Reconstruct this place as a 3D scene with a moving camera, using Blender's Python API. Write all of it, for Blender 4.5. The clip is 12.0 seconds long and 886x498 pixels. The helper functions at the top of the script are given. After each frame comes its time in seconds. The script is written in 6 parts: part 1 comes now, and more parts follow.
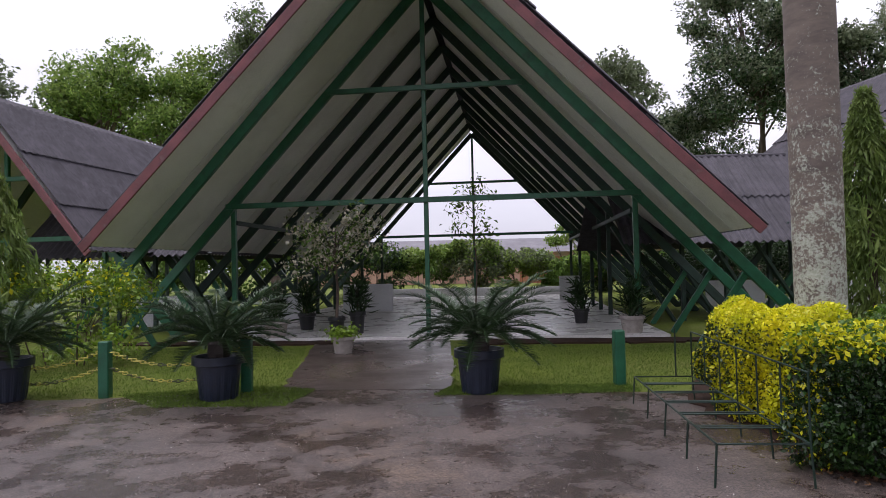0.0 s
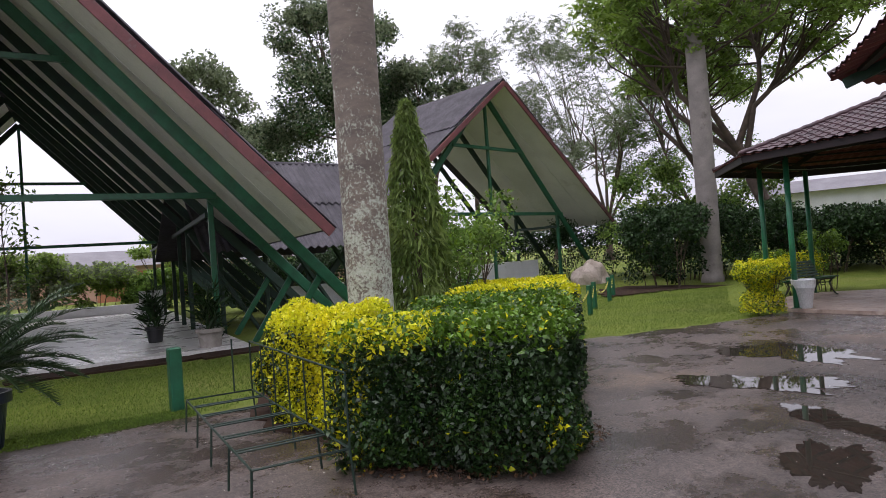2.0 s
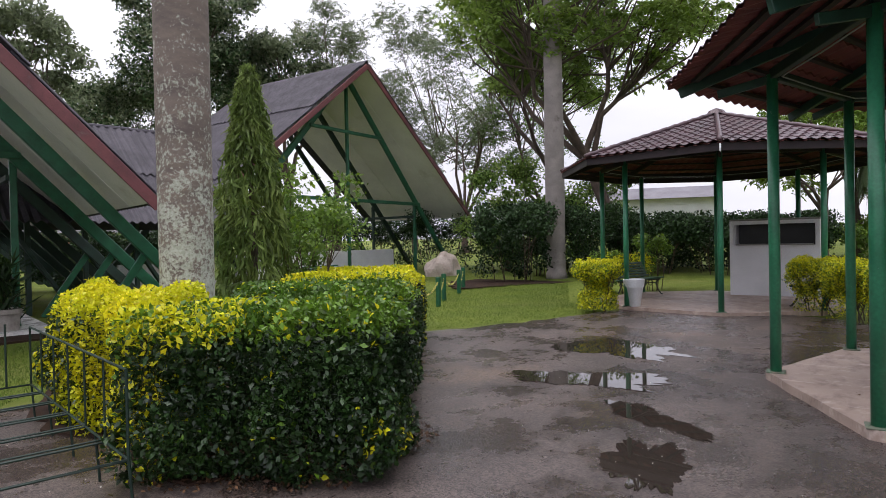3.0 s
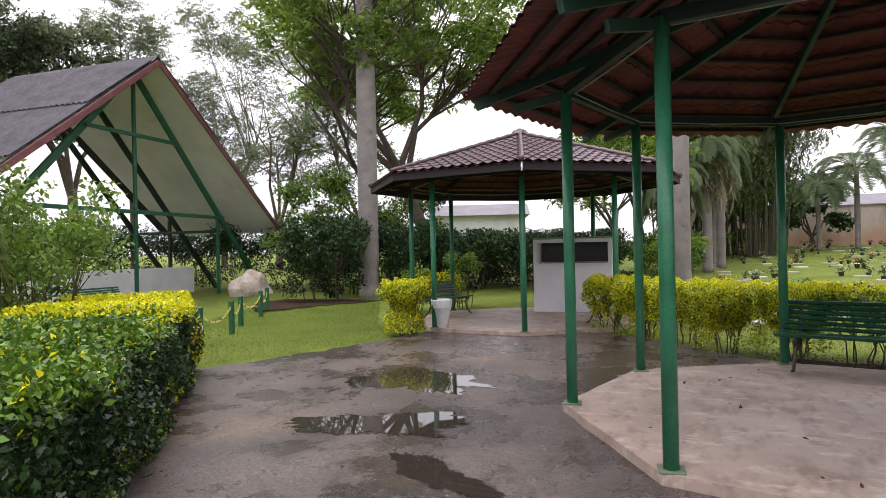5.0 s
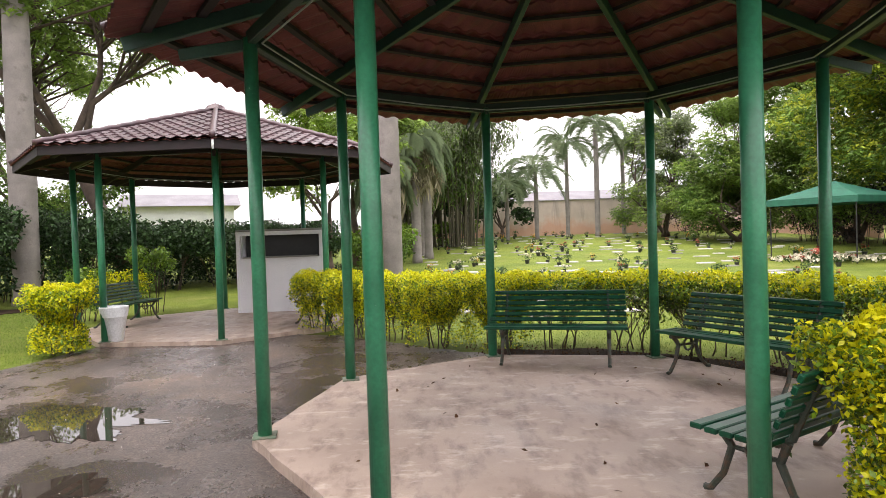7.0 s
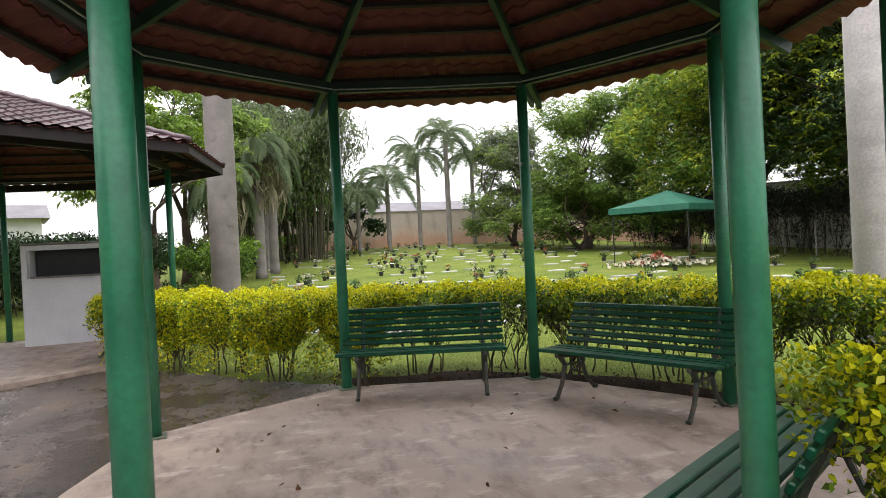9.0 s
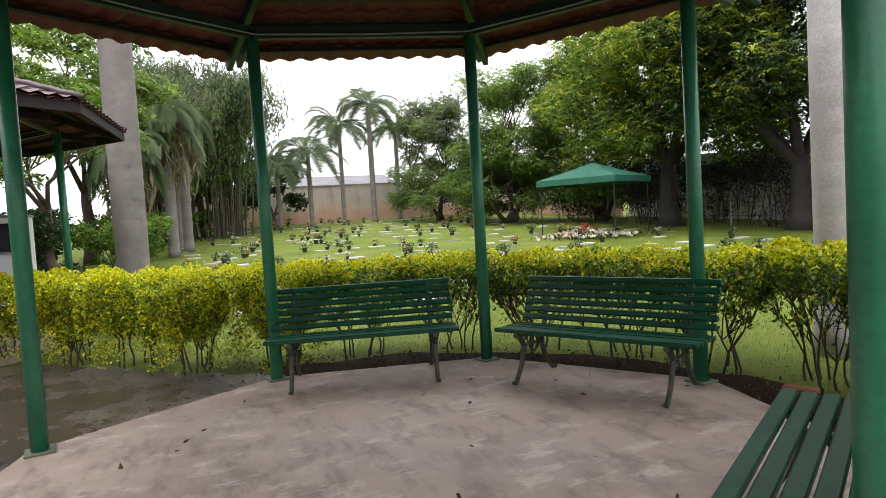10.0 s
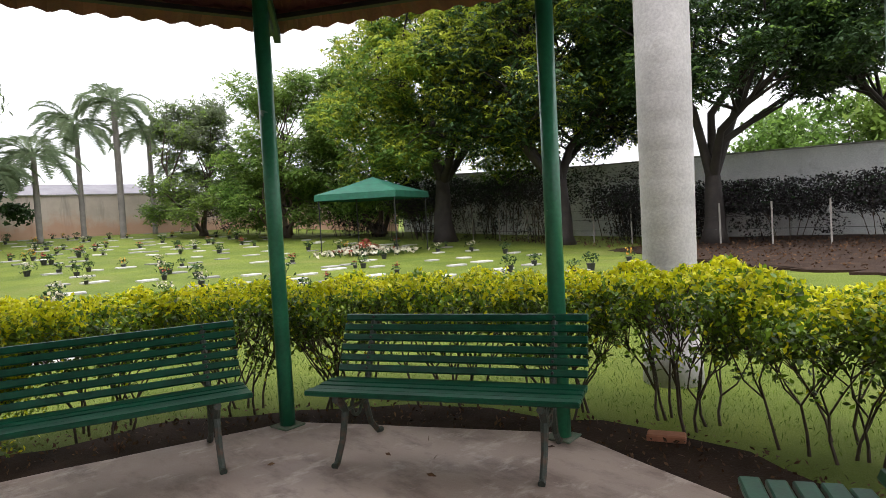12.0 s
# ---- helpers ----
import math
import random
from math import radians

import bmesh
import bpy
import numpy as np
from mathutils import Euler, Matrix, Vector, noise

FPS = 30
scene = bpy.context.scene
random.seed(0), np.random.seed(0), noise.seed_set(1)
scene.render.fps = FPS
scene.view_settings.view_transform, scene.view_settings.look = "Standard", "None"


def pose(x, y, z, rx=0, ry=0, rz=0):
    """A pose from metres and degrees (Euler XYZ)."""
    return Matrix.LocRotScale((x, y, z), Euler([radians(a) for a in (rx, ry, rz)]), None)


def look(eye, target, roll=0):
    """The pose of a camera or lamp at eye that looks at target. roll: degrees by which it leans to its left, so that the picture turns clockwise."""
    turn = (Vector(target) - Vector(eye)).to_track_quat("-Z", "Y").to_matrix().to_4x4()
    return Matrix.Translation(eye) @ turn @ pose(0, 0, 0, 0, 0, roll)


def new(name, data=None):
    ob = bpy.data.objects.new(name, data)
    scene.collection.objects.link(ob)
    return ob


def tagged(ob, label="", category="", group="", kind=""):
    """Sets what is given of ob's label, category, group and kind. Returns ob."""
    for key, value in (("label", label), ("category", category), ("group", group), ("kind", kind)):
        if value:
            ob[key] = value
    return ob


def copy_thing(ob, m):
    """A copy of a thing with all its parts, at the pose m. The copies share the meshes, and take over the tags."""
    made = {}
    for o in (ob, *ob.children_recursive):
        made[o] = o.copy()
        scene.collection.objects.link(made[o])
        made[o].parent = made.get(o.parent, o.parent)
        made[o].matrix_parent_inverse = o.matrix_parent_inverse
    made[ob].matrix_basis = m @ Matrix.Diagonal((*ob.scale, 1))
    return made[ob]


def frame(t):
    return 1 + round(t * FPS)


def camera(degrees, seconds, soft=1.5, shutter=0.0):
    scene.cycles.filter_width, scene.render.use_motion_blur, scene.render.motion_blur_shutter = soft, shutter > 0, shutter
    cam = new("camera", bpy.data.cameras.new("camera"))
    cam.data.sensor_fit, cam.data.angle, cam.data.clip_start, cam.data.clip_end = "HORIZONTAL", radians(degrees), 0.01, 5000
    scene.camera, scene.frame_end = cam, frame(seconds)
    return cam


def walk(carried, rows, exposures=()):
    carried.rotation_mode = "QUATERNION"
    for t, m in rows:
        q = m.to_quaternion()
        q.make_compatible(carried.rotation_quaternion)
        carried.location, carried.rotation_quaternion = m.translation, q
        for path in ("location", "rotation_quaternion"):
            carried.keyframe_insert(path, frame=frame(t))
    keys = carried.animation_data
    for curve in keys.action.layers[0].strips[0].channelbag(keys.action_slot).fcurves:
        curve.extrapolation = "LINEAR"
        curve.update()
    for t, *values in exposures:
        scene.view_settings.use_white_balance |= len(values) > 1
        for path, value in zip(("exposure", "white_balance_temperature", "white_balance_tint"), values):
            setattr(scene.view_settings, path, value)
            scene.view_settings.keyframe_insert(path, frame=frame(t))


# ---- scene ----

from collections import defaultdict
from math import cos, sin, pi, atan2, hypot

# ---------------------------------------------------------------- camera
cam = camera(70.3, 12.0, 0.6)
ROWS = [
    (0.0, 0.596, -0.368, 1.514, -2.439, 1.616, 1.346),
    (0.5, 0.698, -0.258, 1.508, -10.055, 0.812, 2.308),
    (1.0, 0.917, -0.171, 1.500, -17.331, 1.889, 1.049),
    (1.5, 1.131, -0.088, 1.510, -27.367, -0.278, 3.326),
    (2.0, 1.299, 0.187, 1.424, -37.530, 0.880, 4.118),
    (2.5, 1.457, 0.288, 1.407, -44.760, -0.253, 3.513),
    (3.0, 1.723, 0.347, 1.394, -50.237, -0.729, 1.163),
    (3.2, 1.792, 0.362, 1.402, -52.503, -1.863, 1.862),
    (4.8, 2.504, 0.476, 1.473, -62.761, -0.832, 0.707),
    (5.0, 2.667, 0.495, 1.476, -66.156, 0.234, 1.204),
    (5.5, 2.925, 0.529, 1.466, -77.856, -0.034, 2.144),
    (6.0, 3.266, 0.526, 1.462, -83.288, 0.048, 0.652),
    (6.5, 3.531, 0.479, 1.455, -87.030, -0.668, 0.291),
    (7.0, 3.840, 0.545, 1.461, -91.407, -1.064, 1.868),
    (7.5, 4.129, 0.515, 1.448, -95.995, 0.119, 0.410),
    (7.7, 4.257, 0.487, 1.449, -94.706, -0.246, -0.588),
    (9.3, 5.242, 0.400, 1.383, -106.490, -1.102, 3.123),
    (9.5, 5.368, 0.385, 1.374, -106.787, -2.121, 3.006),
    (10.0, 5.711, 0.417, 1.359, -111.929, -3.090, 3.393),
    (10.5, 6.028, 0.398, 1.379, -109.264, -2.666, 3.629),
    (11.0, 6.348, 0.291, 1.372, -115.879, -4.438, 2.490),
    (11.5, 6.626, 0.233, 1.391, -126.078, -4.343, 4.245),
    (12.0, 6.902, 0.060, 1.399, -132.672, -2.922, 3.048),
]
EXPOSURES = [(0, 0.30, 6150, 21), (1, 0.42, 6200, 20), (3, 0.52, 6250, 17), (5, 0.95, 6500, 16), (6.5, 1.48, 6800, 15), (7.5, 1.52, 6850, 14), (9.5, 1.1, 6500, 10), (12, 1.1, 6450, 10)]
walk(cam, [(t, pose(x, y, z, 90 + pitch, roll, yaw)) for t, x, y, z, yaw, pitch, roll in ROWS], EXPOSURES)

# ---------------------------------------------------------------- sky and sun: bright overcast
world = bpy.data.worlds.new("overcast_sky")
scene.world = world
world.use_nodes = True
wn, wl = world.node_tree.nodes, world.node_tree.links
wn.clear()
sky = wn.new("ShaderNodeTexSky")
sky.sky_type, sky.sun_disc, sky.sun_elevation, sky.sun_rotation = "NISHITA", False, radians(74), radians(326)
sky_bg = wn.new("ShaderNodeBackground")
sky_bg.inputs["Strength"].default_value = 0.05
wl.new(sky.outputs[0], sky_bg.inputs["Color"])
coords = wn.new("ShaderNodeTexCoord")
stretch = wn.new("ShaderNodeMapping")
stretch.inputs["Scale"].default_value = (1.0, 1.0, 3.0)
clouds = wn.new("ShaderNodeTexNoise")
clouds.inputs["Scale"].default_value, clouds.inputs["Detail"].default_value = 1.7, 5
ramp = wn.new("ShaderNodeValToRGB")
ramp.color_ramp.elements[0].position, ramp.color_ramp.elements[0].color = 0.3, (0.60, 0.60, 0.645, 1)
ramp.color_ramp.elements[1].position, ramp.color_ramp.elements[1].color = 0.7, (0.80, 0.80, 0.83, 1)
cloud_bg = wn.new("ShaderNodeBackground")
wl.new(coords.outputs["Generated"], stretch.inputs[0])
wl.new(stretch.outputs[0], clouds.inputs["Vector"])
wl.new(clouds.outputs[0], ramp.inputs[0])
# an overcast sky grows brighter from the horizon to the zenith
height = wn.new("ShaderNodeSeparateXYZ")
wl.new(coords.outputs["Generated"], height.inputs[0])
dome = wn.new("ShaderNodeMapRange")
for slot, value in ((1, 0.05), (2, 1.0), (3, 0.92), (4, 2.3)):
    dome.inputs[slot].default_value = value
wl.new(height.outputs["Z"], dome.inputs[0])
wl.new(dome.outputs[0], cloud_bg.inputs["Strength"])
wl.new(ramp.outputs[0], cloud_bg.inputs["Color"])
cover = wn.new("ShaderNodeMixShader")
cover.inputs[0].default_value = 0.92
wl.new(sky_bg.outputs[0], cover.inputs[1])
wl.new(cloud_bg.outputs[0], cover.inputs[2])
wout = wn.new("ShaderNodeOutputWorld")
wl.new(cover.outputs[0], wout.inputs[0])
sun = new("sun", bpy.data.lights.new("sun", "SUN"))
sun.data.energy, sun.data.angle, sun.data.color = 1.3, radians(50), (1.0, 0.96, 0.90)
sun.matrix_world = look((0, 0, 30), (5, -7, 0))


# ---------------------------------------------------------------- materials
def material(name, base, rough=0.6, other=None, scale=8.0, fine=90.0, bump=0.15, metal=0.0, rough_other=None,
             contrast=(0.35, 0.65), random_amount=0.0, leaf=0.0, stain=None, stain_scale=2.0, stain_at=(0.58, 0.72), coat=0.0, bump_dist=0.01, gloss=0.2):
    """Two colours mixed by a coarse noise, a fine grain that tints and dents, stains on top, and a random tint by object or island."""
    m = bpy.data.materials.new(name)
    m.use_nodes = True
    n, l = m.node_tree.nodes, m.node_tree.links
    b = n["Principled BSDF"]
    b.inputs["Roughness"].default_value, b.inputs["Metallic"].default_value = rough, metal
    b.inputs["Coat Weight"].default_value = coat
    tc = n.new("ShaderNodeTexCoord")

    def noise_tex(s, detail=4.0, rough_n=0.6):
        t = n.new("ShaderNodeTexNoise")
        t.inputs["Scale"].default_value, t.inputs["Detail"].default_value, t.inputs["Roughness"].default_value = s, detail, rough_n
        l.new(tc.outputs["Object"], t.inputs["Vector"])
        return t.outputs[0]

    def ranged(src, lo, hi, a=0.0, c=1.0):
        r = n.new("ShaderNodeMapRange")
        r.inputs[1].default_value, r.inputs[2].default_value, r.inputs[3].default_value, r.inputs[4].default_value = lo, hi, a, c
        l.new(src, r.inputs[0])
        return r.outputs[0]

    def mixed(fac, a, c, mode="MIX"):
        x = n.new("ShaderNodeMix")
        x.data_type, x.blend_type = "RGBA", mode
        for sock, v in ((x.inputs[0], fac), (x.inputs[6], a), (x.inputs[7], c)):
            if isinstance(v, (int, float)):
                sock.default_value = v
            elif isinstance(v, tuple):
                sock.default_value = (*v, 1)
            else:
                l.new(v, sock)
        return x.outputs[2]

    coarse, grain = noise_tex(scale), noise_tex(fine, 3)
    other = other or tuple(c * 0.72 for c in base)
    col = mixed(ranged(coarse, *contrast), base, other)
    col = mixed(0.35, col, mixed(ranged(grain, 0.3, 0.7), (0.55, 0.55, 0.55), (1.35, 1.35, 1.35)), "MULTIPLY")
    if stain:
        col = mixed(ranged(noise_tex(stain_scale, 6, 0.65), *stain_at), col, stain)
    if random_amount:
        info = n.new("ShaderNodeNewGeometry").outputs["Random Per Island"] if leaf else n.new("ShaderNodeObjectInfo").outputs["Random"]
        col = mixed(1.0, col, mixed(info, (1 - random_amount,) * 3, (1 + random_amount,) * 3), "MULTIPLY")
    l.new(col, b.inputs["Base Color"])
    if rough_other is not None:
        l.new(ranged(coarse, *contrast, rough, rough_other), b.inputs["Roughness"])
    if bump:
        bn = n.new("ShaderNodeBump")
        bn.inputs["Strength"].default_value, bn.inputs["Distance"].default_value = bump, bump_dist
        l.new(grain, bn.inputs["Height"])
        l.new(bn.outputs[0], b.inputs["Normal"])
    if leaf:
        b.inputs["Specular IOR Level"].default_value = gloss
        tr = n.new("ShaderNodeBsdfTranslucent")
        l.new(col, tr.inputs["Color"])
        mx = n.new("ShaderNodeMixShader")
        mx.inputs[0].default_value = leaf
        l.new(b.outputs[0], mx.inputs[1])
        l.new(tr.outputs[0], mx.inputs[2])
        l.new(mx.outputs[0], n["Material Output"].inputs[0])
    return m


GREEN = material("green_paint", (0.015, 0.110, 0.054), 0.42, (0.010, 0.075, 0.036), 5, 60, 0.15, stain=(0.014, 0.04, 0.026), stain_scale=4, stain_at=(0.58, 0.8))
BATTEN = material("dark_brown_batten", (0.022, 0.012, 0.014), 0.8, (0.012, 0.009, 0.010), 5, 60, 0.2)
BEAM_DARK = material("dark_green_ring_beam", (0.010, 0.032, 0.026), 0.55, (0.006, 0.020, 0.017), 4, 60, 0.2)
PALE_LINE = material("pale_grey_conduit", (0.30, 0.34, 0.33), 0.5, (0.22, 0.25, 0.24), 6, 40, 0.1)
PLATE = material("mossy_painted_plate", (0.085, 0.16, 0.10), 0.6, (0.16, 0.15, 0.11), 9, 60, 0.3)
GAZEBO_TIMBER = material("dull_green_gazebo_timber", (0.012, 0.058, 0.038), 0.5, (0.008, 0.036, 0.026), 4, 60, 0.2)
GREEN_DARK = material("darker_green_timber", (0.009, 0.034, 0.023), 0.6, (0.008, 0.020, 0.015), 4, 70, 0.25)
GREEN_POST = material("glossy_green_post_paint", (0.036, 0.215, 0.110), 0.33, (0.021, 0.140, 0.070), 3, 40, 0.1, stain=(0.26, 0.34, 0.29), stain_scale=11, stain_at=(0.695, 0.71))
BENCH = material("dark_green_bench_paint", (0.004, 0.072, 0.034), 0.36, (0.003, 0.044, 0.022), 9, 80, 0.06)
RED = material("faded_red_fascia", (0.19, 0.060, 0.062), 0.6, (0.12, 0.040, 0.044), 3, 60, 0.25, stain=(0.17, 0.11, 0.10), stain_scale=6)
LINING = material("pale_roof_lining", (0.85, 0.83, 0.80), 0.8, (0.74, 0.72, 0.69), 0.9, 40, 0.1, stain=(0.56, 0.52, 0.46), stain_scale=1.3, stain_at=(0.6, 0.8))
TILE_TOP = material("brown_metal_roof_tile", (0.070, 0.033, 0.038), 0.40, (0.040, 0.022, 0.027), 3, 50, 0.15, random_amount=0.12)
TILE_UNDER = material("red_tile_underside", (0.18, 0.048, 0.044), 0.8, (0.11, 0.032, 0.032), 2.5, 50, 0.2)
WHITE = material("white_wall_paint", (0.76, 0.76, 0.78), 0.7, (0.66, 0.66, 0.68), 1.5, 50, 0.12, stain=(0.48, 0.45, 0.42), stain_scale=1.6, stain_at=(0.62, 0.85))
FLOOR_TILE = material("wet_pale_floor", (0.64, 0.62, 0.60), 0.2, (0.54, 0.52, 0.50), 1.5, 30, 0.05, rough_other=0.4)
WET_PATH = material("wet_concrete_path", (0.085, 0.064, 0.053), 0.20, (0.046, 0.034, 0.029), 0.9, 60, 0.2, rough_other=0.42, stain=(0.12, 0.094, 0.078), stain_scale=1.5)
WATER = material("puddle_water", (0.035, 0.028, 0.022), 0.02, (0.03, 0.024, 0.02), 2, 20, 0.0)
CONCRETE = material("grey_concrete", (0.30, 0.29, 0.27), 0.8, (0.2, 0.19, 0.18), 3, 60, 0.3)
GRASS = material("lawn", (0.155, 0.192, 0.032), 0.8, (0.095, 0.132, 0.022), 0.7, 120, 0.6, stain=(0.21, 0.215, 0.060), stain_scale=0.35, stain_at=(0.54, 0.75), bump_dist=0.04)
BLADE = material("grass_blades", (0.145, 0.215, 0.032), 0.6, (0.085, 0.140, 0.023), 0.9, 30, 0, leaf=0.35, random_amount=0.4)
SOIL = material("dark_leaf_litter_soil", (0.046, 0.028, 0.019), 0.9, (0.024, 0.014, 0.010), 2.5, 60, 0.6)
LITTER = material("dry_leaf_litter", (0.12, 0.065, 0.03), 0.7, (0.06, 0.03, 0.018), 6, 40, 0, leaf=0.1, random_amount=0.5)
YELLOW_LEAF = material("golden_privet_leaf", (0.76, 0.69, 0.013), 0.42, (0.57, 0.60, 0.015), 2.2, 30, 0, leaf=0.4, random_amount=0.22, gloss=0.4)
LIME_LEAF = material("lime_privet_leaf", (0.20, 0.31, 0.022), 0.38, (0.11, 0.20, 0.016), 2.5, 30, 0, leaf=0.3, random_amount=0.4, gloss=0.4)
HEDGE_LIME = material("young_hedge_leaf", (0.120, 0.225, 0.018), 0.36, (0.060, 0.130, 0.013), 2.5, 30, 0, leaf=0.25, random_amount=0.45, gloss=0.4)
PRIVET_OLD = material("old_privet_leaf", (0.075, 0.125, 0.018), 0.35, (0.035, 0.066, 0.011), 2.5, 30, 0, leaf=0.25, random_amount=0.5, gloss=0.4)
DARK_LEAF = material("dark_privet_leaf", (0.022, 0.055, 0.010), 0.38, (0.010, 0.028, 0.006), 3, 30, 0, leaf=0.12, random_amount=0.55, gloss=0.4)
TREE_LEAF = material("mid_green_tree_leaf", (0.145, 0.235, 0.045), 0.48, (0.075, 0.145, 0.028), 0.5, 12, 0, leaf=0.36, random_amount=0.5)
TREE_DARK = material("dark_tree_leaf", (0.050, 0.092, 0.032), 0.45, (0.027, 0.056, 0.020), 0.5, 12, 0, leaf=0.22, random_amount=0.5)
TREE_LIGHT = material("light_green_tree_leaf", (0.24, 0.33, 0.075), 0.42, (0.15, 0.24, 0.05), 0.5, 12, 0, leaf=0.45, random_amount=0.4)
# Far foliage: distance haze is mixed into this pale grey-green.
TREE_PALE = material("hazed_grey_tree_leaf", (0.185, 0.215, 0.125), 0.5, (0.125, 0.16, 0.085), 0.5, 12, 0, leaf=0.4, random_amount=0.4)
# Yellow-green of the sunlit crown tops, set as a leaf colour.
TREE_YELLOW = material("lit_yellow_green_leaf", (0.36, 0.39, 0.04), 0.5, (0.22, 0.29, 0.034), 0.4, 12, 0, leaf=0.45, random_amount=0.4)
# Purplish thicket leaf, darkened by the trees' shade put into its colour.
PURPLE_LEAF = material("shaded_purplish_leaf", (0.022, 0.017, 0.019), 0.5, (0.014, 0.013, 0.012), 1.2, 20, 0, leaf=0.1, random_amount=0.5)
SHRUB = material("dark_shrub_leaf", (0.030, 0.062, 0.020), 0.42, (0.014, 0.032, 0.011), 1.2, 20, 0, leaf=0.15, random_amount=0.55)
BAMBOO = material("weeping_narrow_leaf", (0.19, 0.25, 0.065), 0.45, (0.105, 0.17, 0.04), 1.5, 20, 0, leaf=0.35, random_amount=0.4)
# Frond green lightened with the haze over the far palms.
FROND = material("hazed_palm_frond", (0.20, 0.25, 0.14), 0.5, (0.13, 0.18, 0.095), 0.8, 20, 0, leaf=0.4, random_amount=0.3)
CYCAD = material("cycad_frond", (0.048, 0.088, 0.034), 0.32, (0.026, 0.056, 0.021), 3, 20, 0, leaf=0.15, random_amount=0.35, gloss=0.4)
DRY_FROND = material("dry_hanging_frond", (0.30, 0.26, 0.17), 0.8, (0.2, 0.19, 0.12), 1, 20, 0, leaf=0.3, random_amount=0.4)
CANE = material("dull_bamboo_cane", (0.085, 0.075, 0.045), 0.6, (0.05, 0.045, 0.03), 3, 30, 0.1)
BARK = material("brown_bark", (0.115, 0.082, 0.062), 0.85, (0.06, 0.044, 0.035), 3, 40, 0.6)
BARK_DARK = material("wet_dark_bark", (0.04, 0.03, 0.025), 0.75, (0.022, 0.017, 0.015), 3, 40, 0.6)
# Darker than PALM_PALE: wet bark and backlight are both in this grey.
PALM_BARK = material("wet_backlit_palm_trunk", (0.26, 0.23, 0.215), 0.75, (0.18, 0.16, 0.15), 1.8, 45, 0.3, stain=(0.12, 0.10, 0.09), stain_scale=3)
TWIG = material("brown_twig", (0.085, 0.058, 0.04), 0.8, (0.05, 0.035, 0.026), 12, 60, 0.3)
PALM_PALE = material("pale_smooth_palm_trunk", (0.50, 0.47, 0.465), 0.7, (0.38, 0.355, 0.35), 1.6, 45, 0.25, stain=(0.27, 0.23, 0.21), stain_scale=2.2, stain_at=(0.64, 0.74))
POT_BLUE = material("dark_blue_plastic_pot", (0.016, 0.022, 0.040), 0.35, (0.010, 0.014, 0.026), 4, 40, 0.1)
POT_BLACK = material("black_plastic_pot", (0.014, 0.014, 0.016), 0.4, (0.02, 0.02, 0.022), 4, 40, 0.1)
POT_STONE = material("cast_stone_pot", (0.34, 0.31, 0.28), 0.8, (0.24, 0.21, 0.19), 6, 60, 0.3)
IRON = material("dark_green_wire", (0.012, 0.035, 0.022), 0.45, (0.008, 0.02, 0.014), 12, 80, 0.2, metal=0.2)
CAST_IRON = material("rusty_cast_iron", (0.035, 0.045, 0.034), 0.55, (0.09, 0.05, 0.03), 14, 70, 0.4, contrast=(0.5, 0.7))
CHAIN = material("yellow_black_plastic_chain", (0.52, 0.46, 0.10), 0.4, (0.05, 0.06, 0.03), 6, 40, 0.05, contrast=(0.52, 0.56))
PLASTIC = material("white_plastic_bin", (0.76, 0.78, 0.80), 0.4, (0.66, 0.68, 0.70), 4, 40, 0.05)
BLACK = material("opening_shade", (0.010, 0.010, 0.011), 0.5, (0.016, 0.016, 0.017), 4, 40, 0.05)
STONE = material("pinkish_boulder", (0.64, 0.55, 0.48), 0.75, (0.46, 0.37, 0.31), 2.5, 30, 0.5)
TENT = material("green_tent_fabric", (0.008, 0.105, 0.062), 0.7, (0.006, 0.07, 0.044), 3, 50, 0.1)
STEEL = material("dark_steel_tube", (0.05, 0.05, 0.05), 0.45, (0.03, 0.03, 0.03), 8, 50, 0.1, metal=0.6)
MARKER = material("pale_grave_marker", (0.46, 0.45, 0.42), 0.7, (0.32, 0.31, 0.29), 4, 50, 0.15, random_amount=0.5)
BOUQUET_POT = material("dark_bouquet_pot", (0.02, 0.022, 0.02), 0.5, (0.03, 0.03, 0.028), 4, 40, 0.1)
PETAL_RED = material("red_petals", (0.42, 0.07, 0.05), 0.6, (0.3, 0.12, 0.08), 9, 30, 0, leaf=0.2, random_amount=0.4)
PETAL_ORANGE = material("orange_petals", (0.55, 0.22, 0.04), 0.6, (0.5, 0.35, 0.06), 9, 30, 0, leaf=0.2, random_amount=0.3)
PETAL_WHITE = material("white_petals", (0.62, 0.58, 0.45), 0.6, (0.5, 0.45, 0.35), 9, 30, 0, leaf=0.2, random_amount=0.2)
GREY_WALL = material("pale_grey_wall", (0.82, 0.81, 0.81), 0.85, (0.66, 0.65, 0.65), 0.6, 25, 0.2, stain=(0.40, 0.385, 0.37), stain_scale=0.8)
ORANGE = material("orange_brick_wall", (0.42, 0.17, 0.09), 0.85, (0.32, 0.13, 0.08), 0.7, 25, 0.2)
ROOF_GREY = material("grey_shed_roof", (0.16, 0.15, 0.165), 0.6, (0.11, 0.1, 0.115), 1, 25, 0.2)


for dull, level in ((SOIL, 0.12), (GRASS, 0.12), (BENCH, 0.28)):
    dull.node_tree.nodes["Principled BSDF"].inputs["Specular IOR Level"].default_value = level


